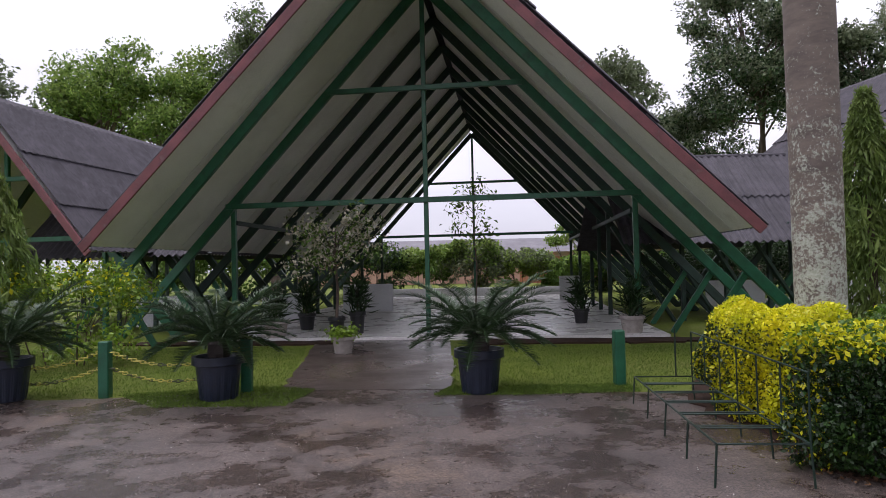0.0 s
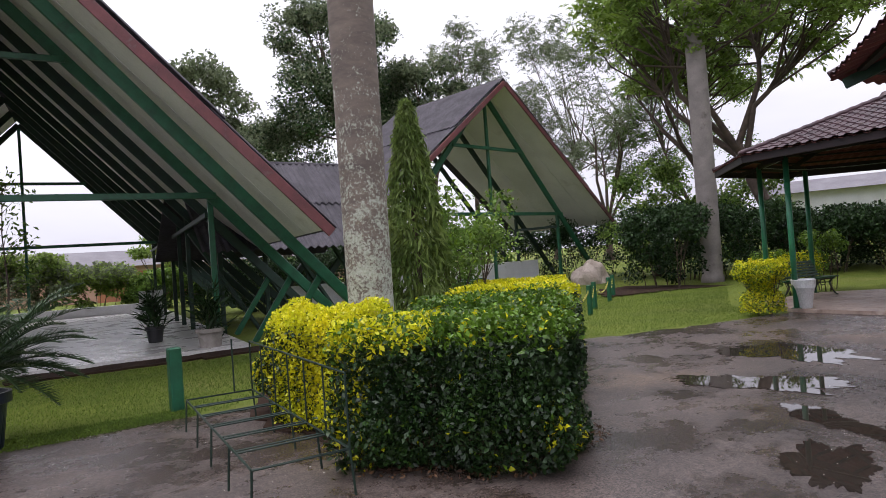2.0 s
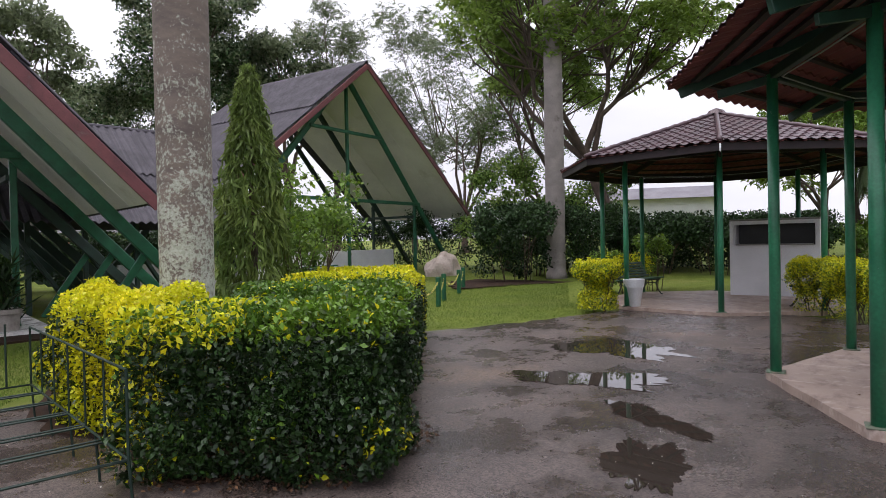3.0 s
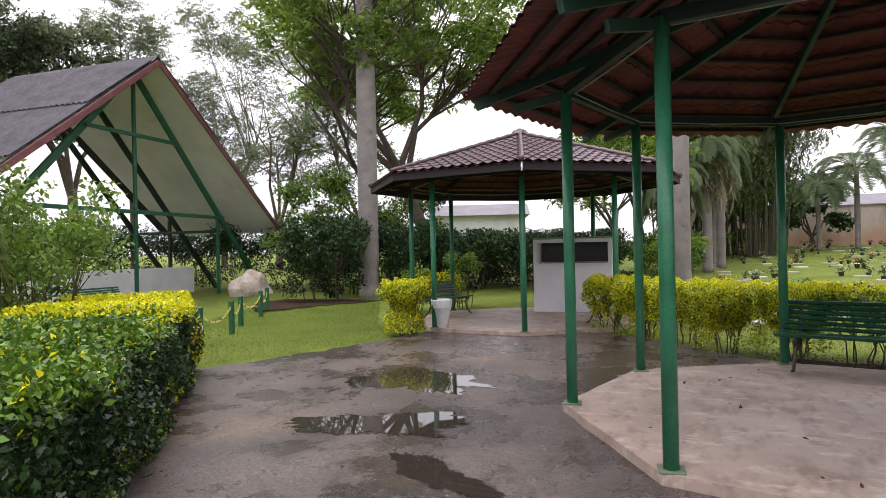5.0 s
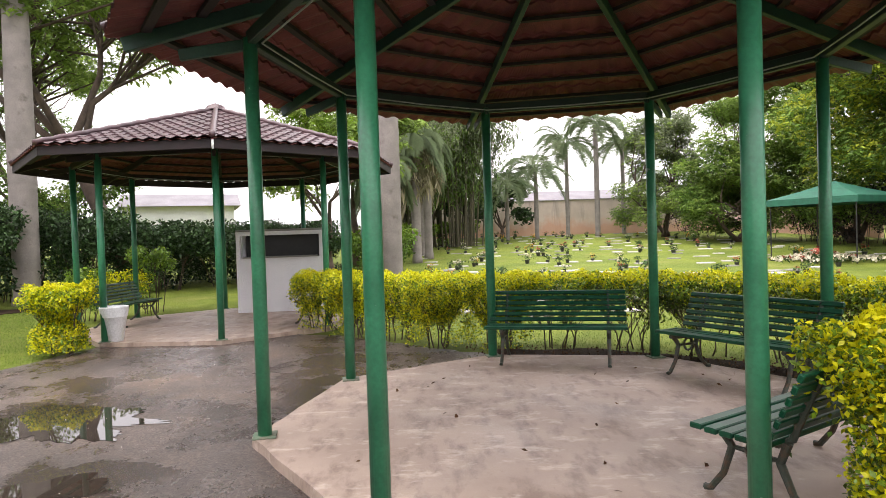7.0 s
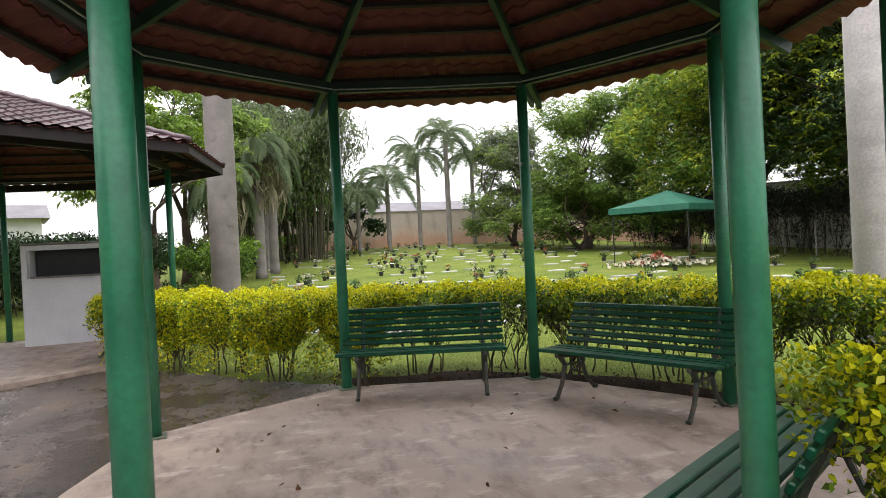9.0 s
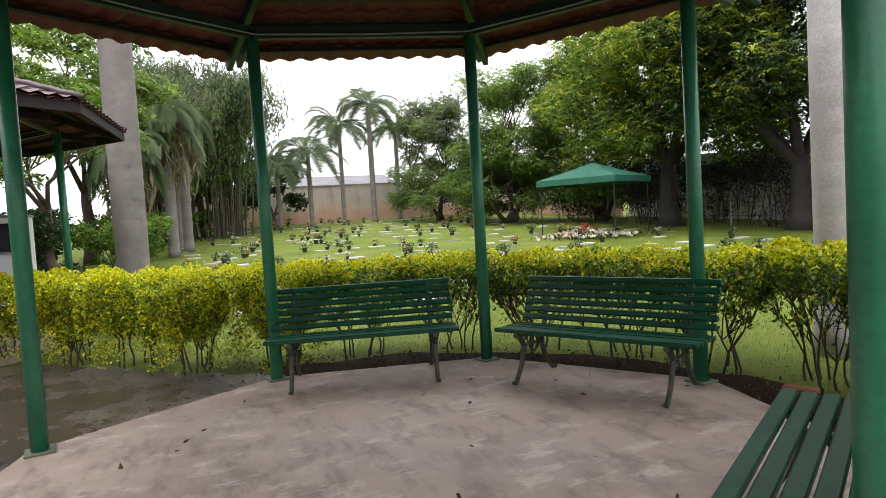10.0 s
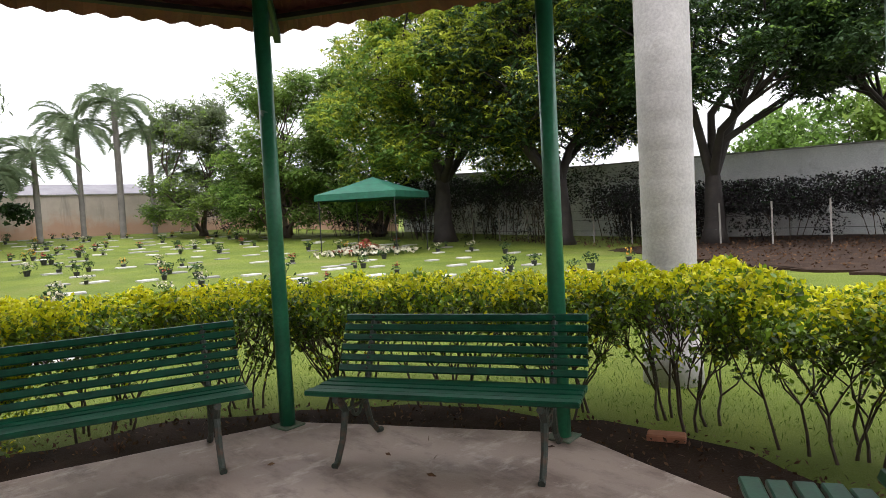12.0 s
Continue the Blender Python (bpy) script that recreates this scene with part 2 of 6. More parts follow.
def layered(name, build):
    """A material whose nodes build(n, l, tex, ramp, mix) makes: it returns colour, roughness and height sockets."""
    m = bpy.data.materials.new(name)
    m.use_nodes = True
    n, l = m.node_tree.nodes, m.node_tree.links
    b = n["Principled BSDF"]
    tc = n.new("ShaderNodeTexCoord")

    def tex(scale, detail=4.0, rough=0.6, stretch=(1, 1, 1), kind="noise"):
        if kind == "z":
            sep = n.new("ShaderNodeSeparateXYZ")
            l.new(tc.outputs["Object"], sep.inputs[0])
            return sep.outputs["Z"]
        mp = n.new("ShaderNodeMapping")
        mp.inputs["Scale"].default_value = stretch
        l.new(tc.outputs["Object"], mp.inputs[0])
        t = n.new("ShaderNodeTexNoise" if kind == "noise" else "ShaderNodeTexVoronoi")
        t.inputs["Scale"].default_value = scale
        if kind == "noise":
            t.inputs["Detail"].default_value, t.inputs["Roughness"].default_value = detail, rough
        l.new(mp.outputs[0], t.inputs["Vector"])
        return t.outputs["Color"] if kind == "cells" else t.outputs[0]

    def ramp(src, lo, hi, a=0.0, c=1.0):
        r = n.new("ShaderNodeMapRange")
        for k, v in zip((1, 2, 3, 4), (lo, hi, a, c)):
            r.inputs[k].default_value = v
        l.new(src, r.inputs[0])
        return r.outputs[0]

    def mix(fac, a, c, mode="MIX"):
        x = n.new("ShaderNodeMix")
        x.data_type, x.blend_type = "RGBA", mode
        for sock, v in ((x.inputs[0], fac), (x.inputs[6], a), (x.inputs[7], c)):
            if isinstance(v, (int, float)):
                sock.default_value = v
            elif isinstance(v, tuple):
                sock.default_value = (*v, 1)
            else:
                l.new(v, sock)
        return x.outputs[2]

    colour, rough, height, dist = build(tex, ramp, mix)
    l.new(colour, b.inputs["Base Color"])
    if isinstance(rough, float):
        b.inputs["Roughness"].default_value = rough
    else:
        l.new(rough, b.inputs["Roughness"])
    bump = n.new("ShaderNodeBump")
    bump.inputs["Strength"].default_value, bump.inputs["Distance"].default_value = 0.6, dist
    l.new(height, bump.inputs["Height"])
    l.new(bump.outputs[0], b.inputs["Normal"])
    return m


def asphalt_nodes(tex, ramp, mix):
    stones = tex(95, kind="cells")
    base = mix(ramp(tex(0.7, 6, 0.65), 0.38, 0.62), (0.096, 0.078, 0.069), (0.052, 0.042, 0.038))
    base = mix(ramp(tex(0.33, 7, 0.7), 0.52, 0.64), base, (0.120, 0.090, 0.068))
    base = mix(0.7, base, mix(ramp(stones, 0.25, 0.8), (0.25, 0.24, 0.24), (2.1, 2.0, 1.95)), "MULTIPLY")
    wet = ramp(tex(0.9, 8, 0.72), 0.47, 0.55)
    base = mix(ramp(wet, 0, 1, 0, 0.7), base, mix(1.0, base, (0.36, 0.31, 0.27), "MULTIPLY"))
    film = ramp(tex(1.5, 9, 0.78, (1, 1.5, 1)), 0.53, 0.60)
    crumbs = ramp(tex(6.5, 6, 0.75), 0.58, 0.66)
    base = mix(ramp(crumbs, 0, 1, 0, 0.65), base, (0.024, 0.019, 0.017))
    base = mix(ramp(tex(34, 4, 0.6), 0.66, 0.70, 0, 0.75), base, (0.26, 0.22, 0.18))
    rough = mix(film, mix(wet, (0.46, 0.46, 0.46), (0.20, 0.20, 0.20)), (0.09, 0.09, 0.09))
    return base, rough, mix(ramp(film, 0, 1, 0.70, 0.97), stones, tex(30, 5, 0.7)), 0.009


def slab_nodes(tex, ramp, mix):
    base = mix(ramp(tex(0.8, 5, 0.6), 0.35, 0.65), (0.42, 0.325, 0.268), (0.31, 0.233, 0.192))
    base = mix(ramp(tex(2.6, 7, 0.7, (1, 2.2, 1)), 0.48, 0.64, 0, 0.85), base, (0.21, 0.152, 0.127))
    base = mix(ramp(tex(3.5, 7, 0.7, (2.0, 1, 1)), 0.54, 0.66, 0, 0.75), base, (0.54, 0.45, 0.39))
    base = mix(ramp(tex(14, 5, 0.7), 0.68, 0.72, 0, 0.7), base, (0.16, 0.12, 0.10))
    return base, ramp(tex(1.3, 5), 0.35, 0.65, 0.42, 0.72), tex(60, 5, 0.7), 0.004


def fibre_nodes(tex, ramp, mix):
    base = mix(ramp(tex(1.6, 6, 0.7), 0.35, 0.65), (0.070, 0.062, 0.075), (0.028, 0.025, 0.031))
    base = mix(ramp(tex(7.0, 5, 0.7, (1, 6, 1)), 0.5, 0.62, 0, 0.8), base, (0.024, 0.021, 0.026))
    base = mix(ramp(tex(9.0, 5, 0.7, (1, 5, 1)), 0.60, 0.70, 0, 0.6), base, (0.135, 0.125, 0.135))
    return base, 0.75, tex(40, 4), 0.01


def old_wall_nodes(tex, ramp, mix):
    base = mix(ramp(tex(0.5, 6, 0.65), 0.35, 0.65), (0.60, 0.51, 0.45), (0.46, 0.39, 0.34))
    base = mix(ramp(tex(1.1, 6, 0.7, (1, 1, 0.12)), 0.54, 0.68, 0, 0.65), base, (0.23, 0.20, 0.18))
    splash = ramp(mix(0.62, ramp(tex(1, kind="z"), 1.2, 3.6, 1, 0), mix(0.5, tex(0.28, 5, 0.65), tex(1.2, 6, 0.75))), 0.46, 0.60, 0, 0.75)
    base = mix(splash, base, (0.50, 0.27, 0.18))
    return base, 0.85, tex(25, 5, 0.7), 0.01


def lichen_nodes(tex, ramp, mix):
    base = mix(ramp(tex(2.2, 6, 0.7, (1, 1, 3)), 0.35, 0.65), (0.20, 0.16, 0.13), (0.11, 0.088, 0.075))
    spread = mix(0.5, ramp(tex(1, kind="z"), 1.0, 4.6, 0.60, 0.40), mix(0.35, tex(34, 5, 0.7), tex(7, 4, 0.6)))
    base = mix(ramp(spread, 0.515, 0.55, 0, 0.9), base, mix(ramp(tex(40, 3), 0.4, 0.6), (0.47, 0.49, 0.41), (0.34, 0.37, 0.29)))
    return base, 0.8, mix(0.5, tex(50, 5, 0.7), spread), 0.008


LICHEN_BARK = layered("lichen_palm_trunk", lichen_nodes)
OLD_WALL = layered("stained_old_wall", old_wall_nodes)
ASPHALT = layered("wet_patched_asphalt", asphalt_nodes)
SLAB = layered("worn_beige_concrete", slab_nodes)
FIBRE = layered("weathered_fibre_cement", fibre_nodes)


# ---------------------------------------------------------------- mesh tools
class Geo:
    """Vertices and faces of one part, in the thing's own space."""

    def __init__(self):
        self.v, self.f = [], []

    def add(self, verts, faces):
        o = len(self.v)
        self.v.extend(tuple(p) for p in verts)
        self.f.extend(tuple(i + o for i in f) for f in faces)
        return self

    def box(self, c, s, m=None, bevel=0.0):
        hx, hy, hz = s[0] / 2, s[1] / 2, s[2] / 2
        if bevel:
            bm = bmesh.new()
            bmesh.ops.create_cube(bm, size=1)
            bmesh.ops.scale(bm, vec=s, verts=bm.verts)
            bmesh.ops.bevel(bm, geom=bm.edges[:], offset=bevel, segments=1, affect="EDGES")
            bm.verts.index_update()
            vs, fs = [v.co.copy() for v in bm.verts], [[v.index for v in f.verts] for f in bm.faces]
            bm.free()
        else:
            vs = [Vector((x, y, z)) for x in (-hx, hx) for y in (-hy, hy) for z in (-hz, hz)]
            fs = [(0, 1, 3, 2), (4, 6, 7, 5), (0, 4, 5, 1), (2, 3, 7, 6), (0, 2, 6, 4), (1, 5, 7, 3)]
        t = Matrix.Translation(c) @ (m or Matrix())
        return self.add([t @ v for v in vs], fs)

    def beam(self, a, b, w, h, up=(0, 0, 1), bevel=0.0):
        """A timber from a to b; w across, h along up."""
        a, b = Vector(a), Vector(b)
        d = (b - a).normalized()
        side = d.cross(Vector(up)).normalized()
        top = side.cross(d)
        m = Matrix((side, d, top)).transposed().to_4x4()
        return self.box((a + b) / 2, (w, (b - a).length, h), m, bevel)

    def tube(self, pts, radii, seg=8, caps=True):
        pts = [Vector(p) for p in pts]
        if isinstance(radii, (int, float)):
            radii = [radii] * len(pts)
        rings, u = [], None
        for i, p in enumerate(pts):
            d = (pts[min(i + 1, len(pts) - 1)] - pts[max(i - 1, 0)]).normalized()
            u = (u - d * u.dot(d)) if u else d.orthogonal()
            u.normalize()
            w = d.cross(u)
            rings.append([p + (u * cos(2 * pi * k / seg) + w * sin(2 * pi * k / seg)) * radii[i] for k in range(seg)])
        vs = [q for r in rings for q in r]
        fs = [(i * seg + k, i * seg + (k + 1) % seg, (i + 1) * seg + (k + 1) % seg, (i + 1) * seg + k) for i in range(len(pts) - 1) for k in range(seg)]
        if caps:
            fs += [tuple(range(seg))[::-1], tuple((len(pts) - 1) * seg + k for k in range(seg))]
        return self.add(vs, fs)

    def lathe(self, profile, seg=24, c=(0, 0, 0), wobble=None):
        vs, n = [], len(profile)
        for r, z in profile:
            for k in range(seg):
                a = 2 * pi * k / seg
                q = r * (1 + (wobble(a, z) if wobble else 0))
                vs.append((c[0] + q * cos(a), c[1] + q * sin(a), c[2] + z))
        fs = [(i * seg + k, i * seg + (k + 1) % seg, (i + 1) * seg + (k + 1) % seg, (i + 1) * seg + k) for i in range(n - 1) for k in range(seg)]
        fs += [tuple(range(seg))[::-1], tuple((n - 1) * seg + k for k in range(seg))]
        return self.add(vs, fs)

    def prism(self, outline, z0, z1):
        n = len(outline)
        vs = [(x, y, z0) for x, y in outline] + [(x, y, z1) for x, y in outline]
        return self.add(vs, [tuple(range(n))[::-1], tuple(range(n, 2 * n))] + [(i, (i + 1) % n, n + (i + 1) % n, n + i) for i in range(n)])


def mesh_of(name, geo, mat, smooth=False):
    me = bpy.data.meshes.new(name)
    if isinstance(geo, Geo):
        me.from_pydata(geo.v, [], geo.f)
    else:
        v, f = geo
        me.vertices.add(len(v))
        me.vertices.foreach_set("co", np.asarray(v, np.float32).ravel())
        me.loops.add(f.size)
        me.loops.foreach_set("vertex_index", f.astype(np.int32).ravel())
        me.polygons.add(len(f))
        me.polygons.foreach_set("loop_start", np.arange(0, f.size, f.shape[1], dtype=np.int32))
        me.update(calc_edges=True)
    me.materials.append(mat)
    if smooth:
        me.polygons.foreach_set("use_smooth", [True] * len(me.polygons))
    me.update()
    return me


def part(name, geo, mat, parent, label="", smooth=False):
    ob = new(name, geo if isinstance(geo, bpy.types.Mesh) else mesh_of(name, geo, mat, smooth))
    ob.parent = parent
    return tagged(ob, label)


def thing(name, label, category, m=None, group="", kind=""):
    ob = new(name)
    ob.empty_display_size = 0.1
    ob.matrix_world = m or Matrix()
    return tagged(ob, label, category, group, kind)


def solid(name, geo, mat, label, category, group="", kind="", smooth=False, m=None):
    ob = new(name, mesh_of(name, geo, mat, smooth))
    if m:
        ob.matrix_world = m
    return tagged(ob, label, category, group, kind)


def at(x, y, z=0.0, turn=0.0):
    return pose(x, y, z, 0, 0, turn)


def leaves(rng, centres, size, aspect=0.5, up=0.3, fold=0.18, direction=None, spread=1.0):
    """Folded kite-shaped leaves round the given points. up: how far their faces turn to the sky; direction: which way they point."""
    c = np.asarray(centres, float)
    n = len(c)
    d = rng.normal(size=(n, 3)) * spread
    if direction is not None:
        d = d * 0.6 + np.asarray(direction)
    d /= np.linalg.norm(d, axis=1, keepdims=True) + 1e-9
    nn = rng.normal(size=(n, 3)) + np.array([0, 0, up * 3])
    s = np.cross(d, nn)
    s /= np.linalg.norm(s, axis=1, keepdims=True) + 1e-9
    nn = np.cross(s, d)
    L = size * rng.uniform(0.6, 1.3, (n, 1))
    w = L * aspect / 2
    v = np.empty((n, 4, 3))
    v[:, 0], v[:, 2] = c - d * L / 2, c + d * L / 2
    v[:, 1], v[:, 3] = c + s * w + nn * L * fold, c - s * w + nn * L * fold
    return v.reshape(-1, 3), np.arange(4 * n).reshape(-1, 4)


def sprays(rng, centres, length, leaf, per=8, aspect=0.32, droop=0.45, up=0.7):
    """Drooping feathered twigs: leaves in two ranks along a short arching stalk from each centre."""
    c = np.asarray(centres, float)
    n = len(c)
    a = rng.uniform(0, 2 * pi, n)
    d = np.column_stack([np.cos(a), np.sin(a), rng.uniform(-0.25, 0.45, n)])
    side = np.column_stack([-np.sin(a), np.cos(a), np.zeros(n)])
    size = length * rng.uniform(0.6, 1.25, (n, 1))
    pos, way = [], []
    for k in range(per):
        q = k / (per - 1)
        s = 1 if k % 2 else -1
        pos.append(c + d * size * (q - 0.35) - np.array([0, 0, 1]) * droop * size * q * q + side * s * leaf * 0.45 * (1 - 0.6 * q))
        way.append(d * 0.7 + side * s * (1.0 - 0.8 * q) + np.array([0, 0, -0.25 - droop * q]))
    return leaves(rng, np.concatenate(pos), leaf, aspect, up, 0.1, np.concatenate(way), 0.35)


def rise(x, y):
    """The ground: level by the pavilions, climbing gently over the burial lawn to the east."""
    return 1.35 * max(0.0, (x - 14) / 34) ** 1.6 if x < 48 else 1.35 + 0.012 * (x - 48)


# ---------------------------------------------------------------- ground
def build_ground():
    xs = [-900, -300, -120, -60] + list(range(-30, 62, 2)) + [75, 100, 200, 500, 1200]
    ys = [-900, -300, -120, -70] + list(range(-50, 52, 2)) + [70, 120, 300, 900]
    g = Geo()
    g.add([(x, y, rise(min(x, 90), y) - 0.02 + (0 if hypot(x, y) < 14 else 0.012 * noise.noise((x * 0.2, y * 0.2, 0)))) for x in xs for y in ys],
          [(i * len(ys) + j, (i + 1) * len(ys) + j, (i + 1) * len(ys) + j + 1, i * len(ys) + j + 1) for i in range(len(xs) - 1) for j in range(len(ys) - 1)])
    solid("ground", g, GRASS, "damp green lawn that climbs gently to the burial field", "ground", kind="structure", smooth=True)


def sheet(name, outline, mat, label, top, thick=0.05, kind="structure", wob=0.04, seed=1, category="pavement"):
    """A flat sheet with a slightly uneven edge."""
    rng = np.random.default_rng(seed)
    pts = []
    for (x0, y0), (x1, y1) in zip(outline, outline[1:] + outline[:1]):
        n = max(1, int(hypot(x1 - x0, y1 - y0) / 0.25))
        for k in range(n):
            a = k / n
            pts.append((x0 + (x1 - x0) * a + rng.normal() * wob * (k > 0), y0 + (y1 - y0) * a + rng.normal() * wob * (k > 0)))
    return solid(name, Geo().prism(pts, top - thick, top), mat, label, category, kind=kind)


build_ground()
PAVED = [(-30, -25), (3.5, -25), (4.6, -8), (5.2, -3.2), (6.3, -2.6), (8.0, -2.0), (10.6, -0.1), (11.7, -0.1), (12.35, 0.7), (13.4, 1.75), (14.2, 3.2), (14.0, 5.4), (12.9, 5.55),
         (11.2, 5.95), (9.9, 6.4), (8.9, 6.85), (8.0, 6.35), (5.0, 4.2), (4.2, 3.8), (3.9, 4.2), (3.7, 6.85), (1.0, 7.3), (1.0, 7.6), (-1.1, 7.75), (-4.0, 7.55), (-8, 7.9), (-30, 9)]
sheet("pavement", PAVED, ASPHALT, "wet patched dark asphalt yard with fine grit", 0.0)
sheet("path", [(-1.15, 7.72), (1.0, 7.42), (1.15, 9.5), (1.25, 13.1), (-1.6, 13.7), (-1.35, 10.8)], WET_PATH, "wet brown concrete path up to the open hall", 0.004, wob=0.02, category="path")


def puddle(cx, cy, rx, ry, turn, seed, z=0.005):
    rng = np.random.default_rng(seed)
    ph = rng.uniform(0, 6.28, 6)
    pts = []
    for k in range(220):
        a = 2 * pi * k / 220
        r = 1 + sum(0.2 / (j + 1) * sin((j + 2) * a + ph[j % 6]) for j in range(5)) + 0.30 * noise.fractal((2.6 * cos(a) + seed, 2.6 * sin(a), 0.3 * seed), 0.6, 2.1, 6)
        x, y = rx * r * cos(a), ry * r * sin(a)
        t = radians(turn)
        pts.append((cx + x * cos(t) - y * sin(t), cy + x * sin(t) + y * cos(t)))
    solid("puddle", Geo().prism(pts, z - 0.004, z), WATER, "shallow rain puddle mirroring the sky on asphalt", "puddle", group="puddles in the yard")


for args in ((7.42, 3.20, 0.66, 0.40, 100, 3), (9.15, 3.72, 0.88, 0.48, 74, 5), (6.45, 2.22, 0.50, 0.17, 55, 11),
             (5.45, 1.86, 0.50, 0.20, 20, 21)):
    puddle(*args)


# ---------------------------------------------------------------- open A-frame halls
def slope_panel(g, u0, z0, u1, z1, v0, v1, lift, thick, waves=0.0, pitch=0.18):
    """A roof sheet on the slope from (u0, z0) down to (u1, z1), between v0 and v1 along the ridge; waves run down the slope."""
    run = Vector((u1 - u0, 0, z1 - z0)).normalized()
    nrm = Vector((-run.z, 0, run.x)) * (1 if u1 > u0 else -1)
    n = max(1, int(round((v1 - v0) / (pitch / 4)))) if waves else 1
    vs = []
    for k in range(n + 1):
        v = v0 + (v1 - v0) * k / n
        w = waves * sin(2 * pi * (v - v0) / pitch) if waves else 0
        for (u, z) in ((u0, z0), (u1, z1)):
            for t in (0, thick):
                vs.append(Vector((u, v, z)) + nrm * (lift + w + t))
    fs = []
    for k in range(n):
        a, b = 4 * k, 4 * k + 4
        fs += [(a, a + 2, b + 2, b), (a + 1, b + 1, b + 3, a + 3), (a, b, b + 1, a + 1), (a + 2, a + 3, b + 3, b + 2)]
    fs += [(0, 1, 3, 2), (4 * n, 4 * n + 2, 4 * n + 3, 4 * n + 1)]
    g.add(vs, fs)


def hall(m, label, H=7.87, S=7.38, h1=2.99, h2=5.52, bays=8, bay=2.04, front=3.2, e=5.92, zt=1.88, front_bays=1, braces=True, column_bays=(0, 2, 3, 4, 6, 8), rear=True):
    t = thing("open_hall", label, "open hall", m, "row of open A-frame halls")
    w = lambda z: S * (1 - z / H)
    L = bays * bay
    for k in range(-front_bays, bays + 1):
        v = k * bay
        for s in (-1, 1):
            up = Vector((s * H, 0, S)).normalized()
            # Rafters and columns behind the front truss take the darker green.
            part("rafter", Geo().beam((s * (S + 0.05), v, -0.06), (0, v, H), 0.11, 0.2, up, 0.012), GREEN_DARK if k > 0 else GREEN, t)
            if braces and k < 2:
                part("brace", Geo().beam((s * w(1.3), v + 0.1, 1.3), (s * (S - 0.2 - 1.9), v + 0.1, -0.05), 0.07, 0.12, (s, 0, 1), 0.008), GREEN, t)
    for k in ((0, bays) if rear else (0,)):
        v = k * bay
        part("king_post", Geo().beam((0, v, -0.05), (0, v, H - 0.1), 0.1, 0.1, (0, 1, 0), 0.008), GREEN, t)
        part("tie_beam", Geo().beam((-w(h1) - 0.1, v - 0.07, h1), (w(h1) + 0.1, v - 0.07, h1), 0.09, 0.12, (0, 0, 1), 0.008), GREEN, t)
        part("collar_beam", Geo().beam((-w(h2), v - 0.07, h2), (w(h2), v - 0.07, h2), 0.09, 0.11, (0, 0, 1), 0.008), GREEN, t)
    for s in (-1, 1):
        for k in column_bays:
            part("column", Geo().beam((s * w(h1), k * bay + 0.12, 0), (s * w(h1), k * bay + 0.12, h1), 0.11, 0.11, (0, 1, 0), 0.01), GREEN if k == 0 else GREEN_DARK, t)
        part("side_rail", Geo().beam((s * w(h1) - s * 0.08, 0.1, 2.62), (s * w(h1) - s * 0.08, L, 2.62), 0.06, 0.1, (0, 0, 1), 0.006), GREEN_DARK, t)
        # lining boards between the rafters, and the corrugated sheets above them
        for k in range(-front_bays - 1, bays):
            g = Geo()
            v0 = max(k * bay, -front + 0.03)
            slope_panel(g, 0, H + 0.0, s * (e - 0.12), zt + 0.05, v0 + 0.01, (k + 1) * bay - 0.01, 0.13, 0.02)
            part("lining_panel", g, LINING, t)
        cuts = [(0.0, H), (0.34, 0), (0.68, 0), (1.0, zt)]
        for j in range(3):
            a, b = cuts[j][0], min(1, cuts[j + 1][0] + 0.03)
            g = Geo()
            slope_panel(g, s * e * a, H + (zt - H) * a, s * e * b, H + (zt - H) * b, -front, L + 0.6, 0.22 + 0.045 * (2 - j), 0.012, 0.032, 0.2)
            part("roof_sheet", g, FIBRE, t)
        up = Vector((s * H, 0, S)).normalized()
        part("fascia_board", Geo().beam((s * (e + 0.06), -front - 0.03, zt - 0.02 + 0.1), (0, -front - 0.03, H + 0.18), 0.045, 0.17, up, 0.006), RED, t)
    part("ridge_cap", Geo().add([(-0.35, -front, H + 0.02), (0, -front, H + 0.38), (0.35, -front, H + 0.02), (-0.35, L + .6, H + 0.02), (0, L + .6, H + 0.38), (0.35, L + .6, H + 0.02)],
                                [(0, 1, 4, 3), (1, 2, 5, 4)]), FIBRE, t)
    return t


YAW_A = -9.07
A = pose(0.85, 13.73, 0.03, 0, 0, YAW_A)
hall(A, "large open A-frame hall with green rafters and red fascia")
B = pose(16.76, 17.19, -0.21, 0, 0, 5.77)
hall(B, "A-frame hall with dark corrugated roof over a white wall", H=7.51, S=6.98, h1=3.12, h2=5.52, front=0.99, e=6.62, zt=2.46, bays=2, bay=2.2, front_bays=0, braces=False, column_bays=(0, 1), rear=False)
C = pose(-9.4, 15.5, 0.0, 0, 0, -12.4)
hall(C, "smaller A-frame hall with dark corrugated roof and red fascia", H=5.5, S=4.58, h1=2.4, h2=3.9, front=1.0, e=3.0, zt=1.9, bays=5, front_bays=0, braces=False, column_bays=(0, 5))
flashing = Geo()
slope_panel(flashing, 1.35, 3.88, 3.02, 1.86, 3.5, 3.72, 0.33, 0.015)
solid("flashing_strip", flashing, WHITE, "pale metal flashing strip down the dark roof", "flashing", m=C)


